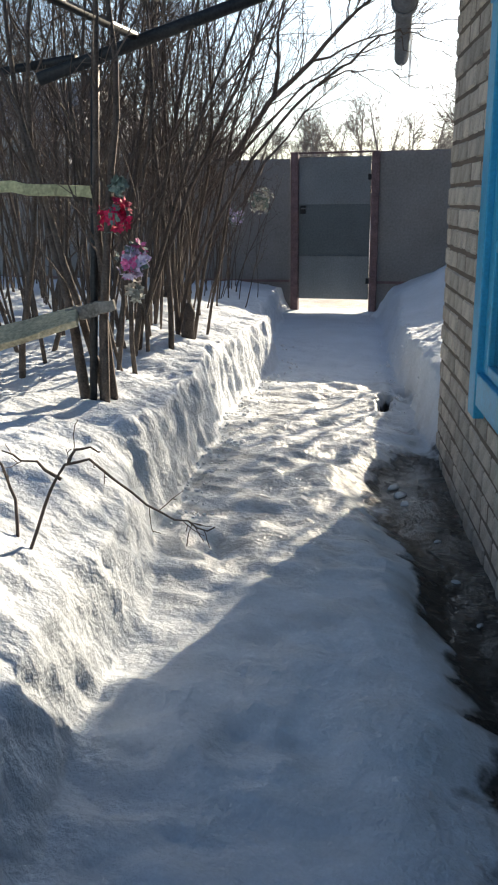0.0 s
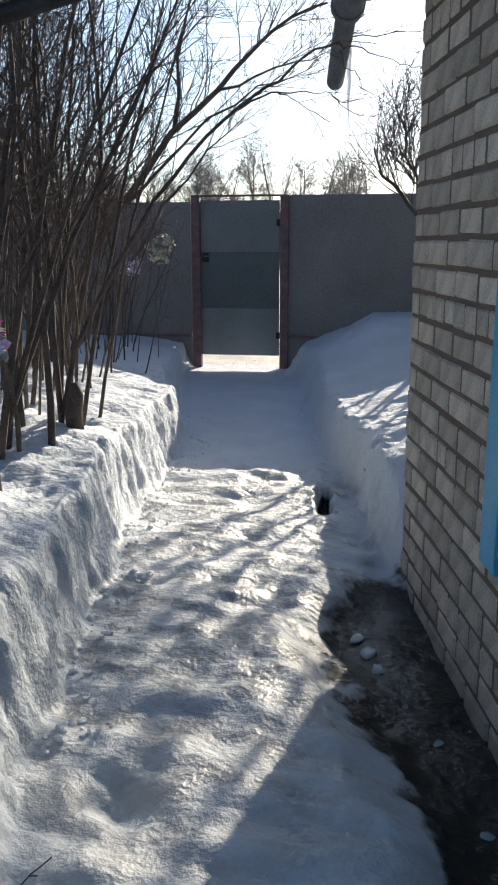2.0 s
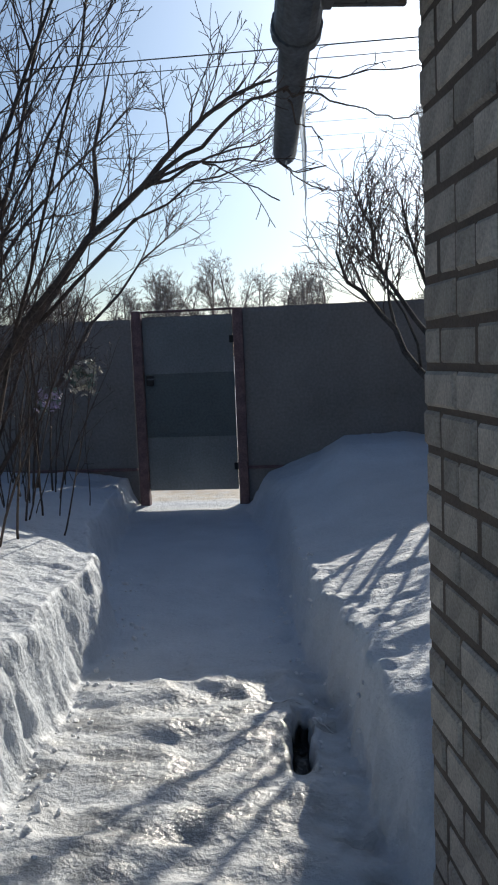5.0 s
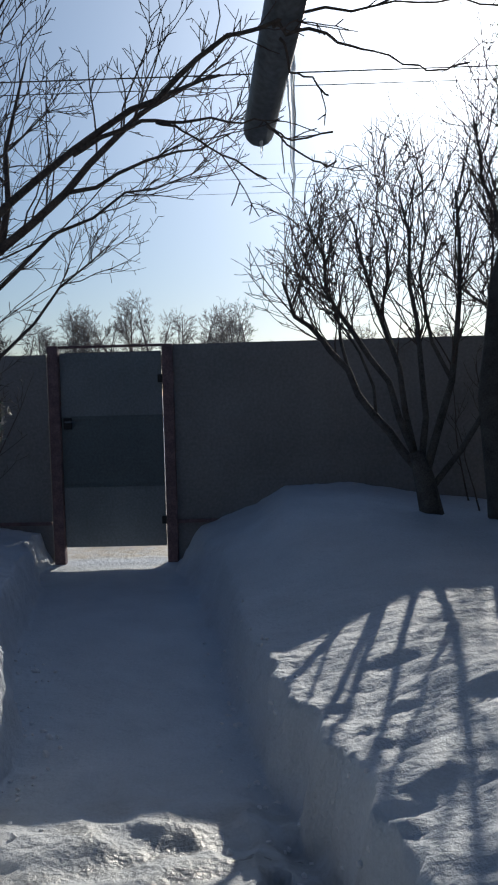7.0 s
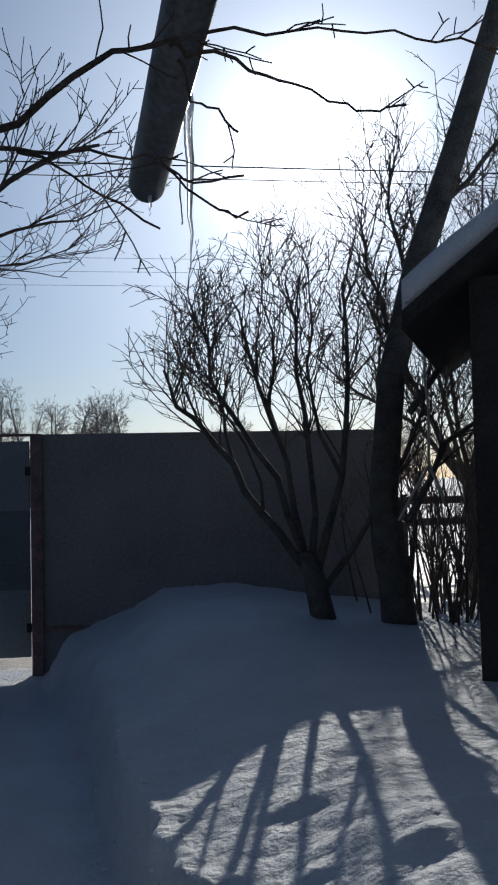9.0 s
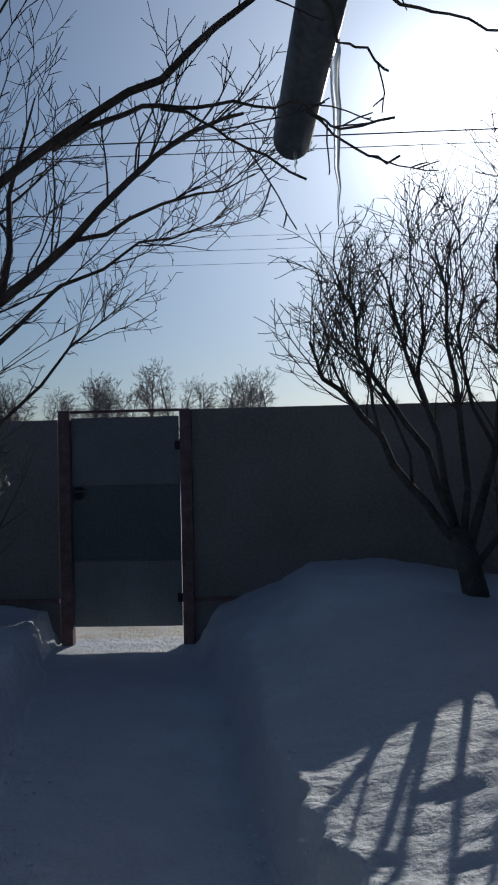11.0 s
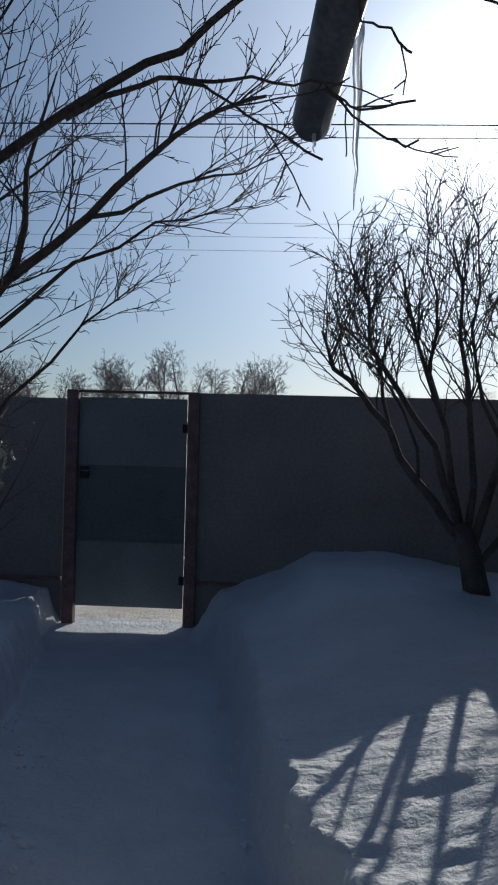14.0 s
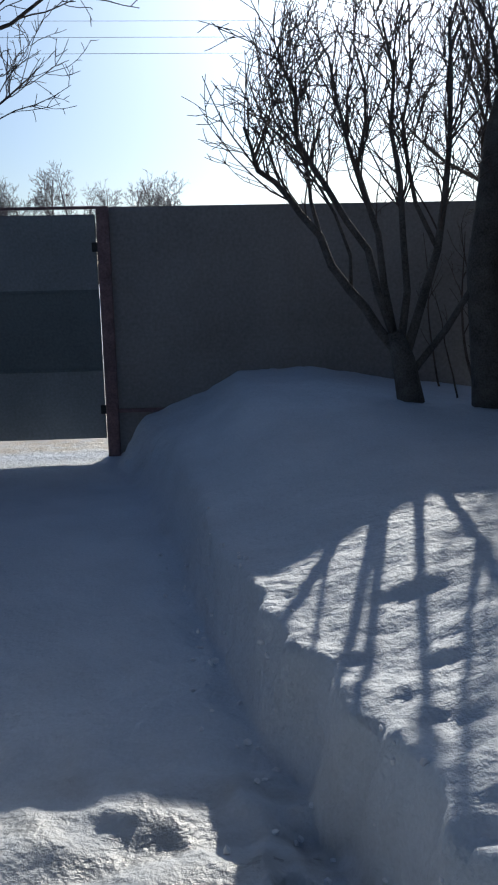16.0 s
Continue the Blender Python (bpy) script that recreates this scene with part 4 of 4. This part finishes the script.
# ---------------------------------------------------------------- shed and far hedge
def build_shed():
    s = thing("shed", "dark board shed with a snow-covered pitched roof", "shed", (1.53, 7.6, 0), turn=-25.0)
    wide, deep, eave = 2.4, 2.0, 2.42
    slope = 0.78
    peak = eave + slope * wide / 2
    n = 14
    for k in range(n):
        x = (k + 0.5) * wide / n
        top = eave + slope * min(x, wide - x) - 0.05
        part("board", box((wide / n - 0.008, 0.03, top + 0.1), (x, 0.015, top / 2 - 0.05), 0.004), SHED_WOOD, s)
    part("front_lining", box((wide - 0.12, 0.02, eave - 0.02), (wide / 2, 0.045, eave / 2 - 0.05)), SHED_WOOD, s)
    part("side_wall", box((0.05, deep - 0.06, eave + 0.1), (0.027, deep / 2 + 0.03, eave / 2 - 0.05), 0.005), SHED_WOOD, s)
    part("side_wall", box((0.05, deep - 0.06, eave + 0.1), (wide - 0.027, deep / 2 + 0.03, eave / 2 - 0.05), 0.005), SHED_WOOD, s)
    part("back_wall", box((wide - 0.12, 0.04, eave + 0.1), (wide / 2, deep - 0.03, eave / 2 - 0.05), 0.005), SHED_WOOD, s)
    for sgn in (-1, 1):
        bm = bmesh.new()
        sn = bmesh.new()
        xe, xr = wide / 2 + sgn * (wide / 2 + 0.3), wide / 2
        ze = eave - slope * 0.3
        for mesh, lo, hi, y0, y1 in ((bm, 0.0, 0.09, -0.14, deep + 0.1), (sn, 0.095, 0.24, -0.12, deep + 0.1)):
            rows = []
            m = 12
            for j in range(m + 1):
                f = j / m
                x, z = xe + (xr - xe) * f, ze + (peak - ze) * f
                bump = 0.04 * noise.noise(Vector((x * 3, sgn, 2))) if mesh is sn else 0
                rows.append([mesh.verts.new((x, y, z + h)) for y, h in ((y0, lo), (y0, hi + bump), (y1, hi + bump), (y1, lo))])
            for p, q in zip(rows, rows[1:]):
                for a in range(4):
                    mesh.faces.new((p[a], p[(a + 1) % 4], q[(a + 1) % 4], q[a]))
            mesh.faces.new(rows[0])
            mesh.faces.new(rows[-1])
            bmesh.ops.recalc_face_normals(mesh, faces=mesh.faces)
        part("roof_slope", bm, SHED_WOOD, s)
        part("roof_snow", sn, ROOF_SNOW, s, "thick snow on the roof", smooth=True)


build_shed()
for i, (bx, by, bn, bt) in enumerate(((2.4, 11.2, 12, 1.9), (2.9, 11.6, 12, 2.1), (3.5, 11.0, 10, 2.3), (1.95, 9.6, 15, 1.2), (2.3, 9.9, 14, 1.4), (2.2, 10.2, 12, 1.6), (2.6, 10.5, 12, 1.7), (3.0, 10.3, 10, 1.9))):
    stem_bush(bx, by, 300 + i, bn, bt, name="hedge_bush", label="leafless thicket of upright stems beside the shed", rad=0.011)


def far_fence():
    f = thing("rail_fence", "low dark rail fence across the snowy field", "fence", (0, 17, 0))
    for k in range(10):
        part("post", box((0.09, 0.09, 1.3), (0.5 + k * 1.2, 0, 0.55), 0.01), SHED_WOOD, f)
    for z in (0.75, 1.1):
        part("rail", box((11.4, 0.05, 0.12), (5.9, -0.07, z), 0.01), SHED_WOOD, f)


far_fence()


def neighbour_house():
    h = thing("neighbour_house", "grey house with a sheet roof seen through the bushes", "house", (-11.6, 17.0, 0))
    part("wall", box((6.0, 5.0, 2.9), (0, 2.5, 1.4), 0.02), SLATE, h)
    bm = bmesh.new()
    vs = [bm.verts.new(p) for p in ((-3.3, -0.3, 2.8), (3.3, -0.3, 2.8), (3.3, 5.3, 2.8), (-3.3, 5.3, 2.8), (-3.0, 2.5, 4.1), (3.0, 2.5, 4.1))]
    for q in ((0, 1, 5, 4), (2, 3, 4, 5), (1, 2, 5), (3, 0, 4), (3, 2, 1, 0)):
        bm.faces.new([vs[i] for i in q])
    part("roof", bm, SLATE, h)


neighbour_house()


def cable(y, z0, z1, r, sag):
    c = Tubes()
    pts = [Vector((x, y, z0 + (z1 - z0) * (x + 30) / 60 - sag * (1 - (x / 30) ** 2))) for x in range(-30, 31, 3)]
    c.tube(pts, [r] * len(pts), 5)
    tagged(link("overhead_cable", c.mesh("overhead_cable"), CABLE), "thin overhead cable against the sky", "cable", "overhead cables")


for cy, cz, cr in ((14.0, 5.50, 0.009), (14.0, 5.34, 0.006), (40.0, 11.3, 0.008), (40.0, 10.7, 0.008), (40.0, 10.1, 0.008)):
    cable(cy, cz, cz - 0.2, cr, 0.0)
for cy, cz in ((14.0, 5.9), (40.0, 11.8)):
    for x in (-30.0, 30.0):
        bm = bmesh.new()
        bmesh.ops.create_cone(bm, cap_ends=True, segments=12, radius1=0.14, radius2=0.1, depth=cz + 0.5, matrix=Matrix.Translation((x, cy, cz / 2 - 0.25)))
        tagged(part("utility_pole", bm, SHED_WOOD), "weathered wooden pole carrying the overhead cables", "pole", "utility poles")


# ---------------------------------------------------------------- trellis, boards, flowers
def build_trellis():
    t = thing("trellis", "slim dark iron trellis frame tied to the eaves", "trellis", (-0.97, 3.28, 0))
    o = Vector((-0.97, 3.28, 0))
    for name, a, b, r in (("post", (-1.0, 3.28, 0.3), (-0.90, 3.33, 1.96), 0.017), ("cross_bar", (-1.12, 3.25, 1.825), (0.5, 3.98, 2.45), 0.027), ("brace_bar", (-0.76, 3.40, 1.985), (-1.02, 2.2, 2.12), 0.018), ("brace_bar", (-0.98, 3.30, 1.90), (-2.6, 4.2, 1.95), 0.018)):
        m = Tubes()
        m.tube([Vector(a) - o, (Vector(a).lerp(Vector(b), 0.5)) - o, Vector(b) - o], [r] * 3, 8)
        link(name, m.mesh(name), DARK_IRON, t, smooth=True)


build_trellis()


def split_board(name, a, b, width, thick, mat, label, ragged=0.0, seed=1, tilt=0.0):
    """A board from a to b, its broad side upright; ragged: splintered far end."""
    rng = random.Random(seed)
    a, b = Vector(a), Vector(b)
    d = (b - a).normalized()
    side = d.cross(Vector((0, 0, 1))).normalized()
    turn = Matrix.Rotation(radians(tilt), 3, d)
    side = turn @ side
    up = side.cross(d)
    bm = bmesh.new()
    n, rows = 14, []
    for k in range(n + 1):
        f = k / n
        p = a.lerp(b, f)
        w = width * (1 - ragged * max(0, f - 0.55) * 1.5)
        off = up * (rng.gauss(0, 0.003) - ragged * max(0, f - 0.7) * width * 0.4)
        rows.append([bm.verts.new(p + off + side * sx * thick / 2 + up * sz * (w / 2 + rng.gauss(0, 0.002))) for sx, sz in ((-1, -1), (1, -1), (1, 1), (-1, 1))])
    for p, q in zip(rows, rows[1:]):
        for i in range(4):
            bm.faces.new((p[i], p[(i + 1) % 4], q[(i + 1) % 4], q[i]))
    bm.faces.new(rows[0])
    bm.faces.new(rows[-1])
    bmesh.ops.recalc_face_normals(bm, faces=bm.faces)
    bmesh.ops.bevel(bm, geom=[e for e in bm.edges if len(e.link_faces) == 2 and e.calc_face_angle(0) > 0.6], offset=0.003, segments=1, affect="EDGES")
    return tagged(part(name, bm, mat), label, "board")


split_board("slat", (-1.75, 3.16, 1.445), (-0.90, 3.27, 1.39), 0.045, 0.02, GREEN_WOOD, "weathered greenish wooden slat nailed to the trellis post")
split_board("broken_board", (-1.65, 3.0, 0.70), (-1.0, 3.22, 0.895), 0.17, 0.03, OLD_WOOD, "broken weathered board fixed to the trellis post", 0.35, 3, -68.0)
split_board("splintered_board", (-1.06, 3.24, 0.885), (-0.85, 3.27, 0.94), 0.06, 0.025, GREY_WOOD, "grey splintered board end bound to the trellis post", 0.5, 4)


def flower_bunch(at, r, mats, label, seed, count=46):
    rng = random.Random(seed)
    at = Vector(at)
    b = thing("artificial_flowers", label, "flowers", at, "artificial flowers on the trellis")
    for mat, share, name in mats:
        vs, fs = [], []
        for _ in range(int(count * share)):
            d = Vector((rng.gauss(0, 1), rng.gauss(0, 1), rng.gauss(0, 1))).normalized()
            c = Vector((d.x * r, d.y * r * 0.7, d.z * r * 1.15)) * rng.uniform(0.15, 1.0)
            u = d.orthogonal().normalized()
            w = d.cross(u)
            for k in range(5):
                an = 2 * math.pi * k / 5 + rng.random()
                e = (u * math.cos(an) + w * math.sin(an))
                g = d.cross(e)
                pr = rng.uniform(0.016, 0.026)
                s = len(vs)
                vs += [c, c + e * pr * 0.7 + g * pr * 0.5 + d * pr * 0.2, c + e * pr * 1.25 + d * pr * 0.55, c + e * pr * 0.7 - g * pr * 0.5 + d * pr * 0.2]
                fs.append((s, s + 1, s + 2, s + 3))
        me = bpy.data.meshes.new(name)
        me.from_pydata([tuple(v) for v in vs], [], fs)
        link(name, me, mat, b)


flower_bunch((-0.83, 3.28, 1.30), 0.075, ((PINK, 0.8, "petals"), (LEAF, 0.2, "leaves")), "bright pink artificial flowers tied to the trellis post", 1, 60)
flower_bunch((-0.80, 3.27, 1.42), 0.035, ((LEAF, 1.0, "leaves"),), "faded grey-green artificial leaves on the trellis post", 5, 20)
flower_bunch((-0.77, 3.30, 1.12), 0.07, ((LILAC, 0.6, "petals"), (ROSE, 0.35, "petals"), (LEAF, 0.25, "leaves")), "lilac and rose artificial flowers hanging on the trellis", 2, 56)
flower_bunch((-0.77, 3.31, 0.99), 0.035, ((PALE, 1.0, "petals"),), "faded white artificial flowers below the lilac ones", 6, 16)
flower_bunch((-1.55, 7.9, 1.34), 0.12, ((PALE, 0.7, "petals"), (LEAF, 0.3, "leaves")), "pale artificial flowers among the far bush stems", 3, 110)
flower_bunch((-1.8, 7.9, 1.2), 0.10, ((LILAC, 0.7, "petals"), (LEAF, 0.3, "leaves")), "faded lilac artificial flowers among the far bush stems", 4, 40)


def bramble(at, seed):
    """Low leafless twigs that reach over the bank towards the path."""
    rng = random.Random(seed)
    at = Vector(at)
    b = thing("bare_twigs", "low leafless twigs poking out of the snow bank", "twigs", at)
    for pts in (((0, 0, -0.1), (0.06, 0.05, 0.1), (0.12, 0.1, 0.22), (0.22, 0.12, 0.22), (0.36, 0.1, 0.12), (0.5, 0.06, 0.1), (0.58, 0.05, 0.09)), ((0, 0, -0.1), (-0.05, 0.08, 0.1), (-0.1, 0.1, 0.2), (-0.2, 0.12, 0.28), (-0.34, 0.1, 0.3)), ((0, 0, -0.1), (-0.02, -0.1, 0.05), (-0.06, -0.2, 0.12), (-0.16, -0.3, 0.16)), ((0.1, 0.08, 0.18), (0.04, 0.06, 0.24), (-0.05, 0.04, 0.26)), ((0.12, 0.1, 0.22), (0.16, 0.12, 0.27), (0.22, 0.13, 0.26))):
        t = Tubes()
        pts = [p + Vector((rng.gauss(0, 0.004), rng.gauss(0, 0.004), rng.gauss(0, 0.005))) for p in smooth_line(pts)]
        n = len(pts) - 1
        t.tube(pts, [0.0055 * (1 - 0.6 * k / n) for k in range(n + 1)], 6)
        ramify(t, rng, pts, 0.004, 0.002, ((14, 0.1, 0.6, 0.1), (12, 0.03, 0.6, 0.05)), start=0.25, thin=0.0016)
        link("twig", t.mesh("twig"), TWIG, b, smooth=True)


bramble((-0.55, 1.95, 0.42), 3)


def ice_chunk(x, y, size, seed, label):
    rng = random.Random(seed)
    bm = bmesh.new()
    z = height(x, y)
    bmesh.ops.create_icosphere(bm, subdivisions=2, radius=1.0, matrix=Matrix.Translation((x, y, z + size * 0.12)) @ Matrix.Rotation(rng.uniform(0, 3), 4, "Z") @ Matrix.Diagonal((size, size * 0.6, size * 0.3, 1)))
    for v in bm.verts:
        v.co += Vector((1, 1, 0.6)) * size * 0.35 * noise.noise(v.co * 1.3 / size + Vector((seed, 0, 0)))
    tagged(part("ice_chunk", bm, ICE), label, "ice", "ice chunks along the wet strip")


for k, (ix, iy, isz) in enumerate(((0.29, 3.97, 0.045), (0.25, 4.08, 0.04), (0.33, 3.86, 0.035), (0.62, 3.05, 0.022), (0.72, 2.75, 0.018), (0.52, 3.45, 0.02))):
    ice_chunk(ix, iy, isz, 40 + k, "broken glassy ice chunk at the edge of the wet strip" if isz > 0.03 else "small ice crumb on the wet ground by the wall")


def snow_crumbs(seed, count):
    """Loose lumps fallen from the banks onto the path."""
    rng = random.Random(seed)
    base = bmesh.new()
    bmesh.ops.create_icosphere(base, subdivisions=1, radius=1.0)
    base.verts.index_update()
    verts = [v.co.copy() for v in base.verts]
    faces = [tuple(v.index for v in f.verts) for f in base.faces]
    base.free()
    co, fa = [], []
    for k in range(count):
        y = rng.uniform(3.0, 8.2)
        if y > 5.2 and rng.random() < 0.55:
            x = lerp_at(y, RIGHT_EDGE) + rng.gauss(0.02, 0.09)
        else:
            x = lerp_at(y, LEFT_EDGE) + abs(rng.gauss(0.0, 0.09)) - 0.03
        r = rng.uniform(0.005, 0.012) + 0.012 * rng.random() ** 4
        z = height(float(x), y) + r * 0.25
        n = len(co)
        turn = Matrix.Rotation(rng.uniform(0, 6), 3, (rng.random(), rng.random(), 1))
        for v in verts:
            w = turn @ Vector((v.x * 1.2, v.y * 0.9, v.z * 0.75)) * r * rng.uniform(0.75, 1.2)
            co.append((x + w.x, y + w.y, z + w.z))
        fa += [tuple(i + n for i in f) for f in faces]
    me = bpy.data.meshes.new("snow_crumbs")
    me.from_pydata(co, [], fa)
    me.materials.append(ROOF_SNOW)
    tagged(new("snow_crumbs", me), "loose white snow crumbs fallen beside the banks", "snow", kind="stuff")


snow_crumbs(61, 260)


def rope():
    r = thing("hanging_rope", "pale frayed rope hanging from the leaning trunk", "rope", (1.6, 8.75, 2.2))
    o = Vector((1.6, 8.75, 2.2))
    for pts in (((1.66, 8.8, 2.5), (1.70, 8.75, 2.3), (1.69, 8.74, 2.1), (1.71, 8.74, 1.9), (1.70, 8.74, 1.55)), ((1.70, 8.74, 1.55), (1.6, 8.73, 1.4), (1.5, 8.74, 1.22)), ((1.70, 8.74, 1.55), (1.76, 8.73, 1.42), (1.80, 8.74, 1.3))):
        t = Tubes()
        pts = [Vector(p) - o for p in pts]
        t.tube(pts, [0.009] * len(pts), 6)
        link("strand", t.mesh("strand"), ROPE, r, smooth=True)


rope()


# ---------------------------------------------------------------- bricks of the street wall
def brick_mesh(length, high, deep):
    bm = box((deep, length, high), (deep / 2, 0, 0))
    bmesh.ops.bevel(bm, geom=[e for e in bm.edges if all(v.co.x < deep / 2 for v in e.verts)], offset=0.008, segments=1, affect="EDGES")
    me = bpy.data.meshes.new("brick")
    bm.to_mesh(me)
    bm.free()
    me.materials.append(BRICK)
    return me


def lay_bricks():
    rng = random.Random(11)
    meshes = {}
    wall = tagged(new("brickwork"), "", "")
    wall.parent = HOUSE_OB
    c_out, c_bot, c_top = -1.14, 0.63, 2.14
    for j in range(25):
        z = -0.185 + 0.1 * j
        head = j % 5 == 3
        step, ln = (0.12, 0.105) if head else (0.24, 0.224)
        y = -0.0 if head else (0.0 if j % 2 else 0.12)
        while y > -3.3:
            a, b = min(y, 0.0), y - ln
            y -= step
            if b > -0.03:
                continue
            if c_bot - 0.06 < z + 0.044 < c_top + 0.2:
                if a < c_out + 0.02:
                    continue
                b = max(b, c_out + 0.004)
            if a - b < 0.04:
                continue
            key = round(a - b, 2)
            if key not in meshes:
                meshes[key] = brick_mesh(key - 0.002, 0.084, 0.11)
            o = new("brick", meshes[key])
            o.parent = wall
            o.matrix_basis = pose(rng.uniform(-0.004, 0.004), (a + b) / 2 + rng.uniform(-0.003, 0.003), z + 0.044 + rng.uniform(-0.003, 0.003), rng.uniform(-1.0, 1.0), 0, rng.uniform(-0.8, 0.8))
    # the end wall and the far stretch of the long wall, joined
    rest = bmesh.new()
    for j in range(25):
        z = -0.185 + 0.1 * j
        x = 0.12 if j % 2 else 0.25
        while x < 6.8:
            box((0.249, 0.1, 0.088), (x + 0.125, -0.05, z + 0.044), bm=rest)
            x += 0.26
    tagged(part("end_brickwork", rest, BRICK_REST, HOUSE_OB), kind="stuff")


lay_bricks()
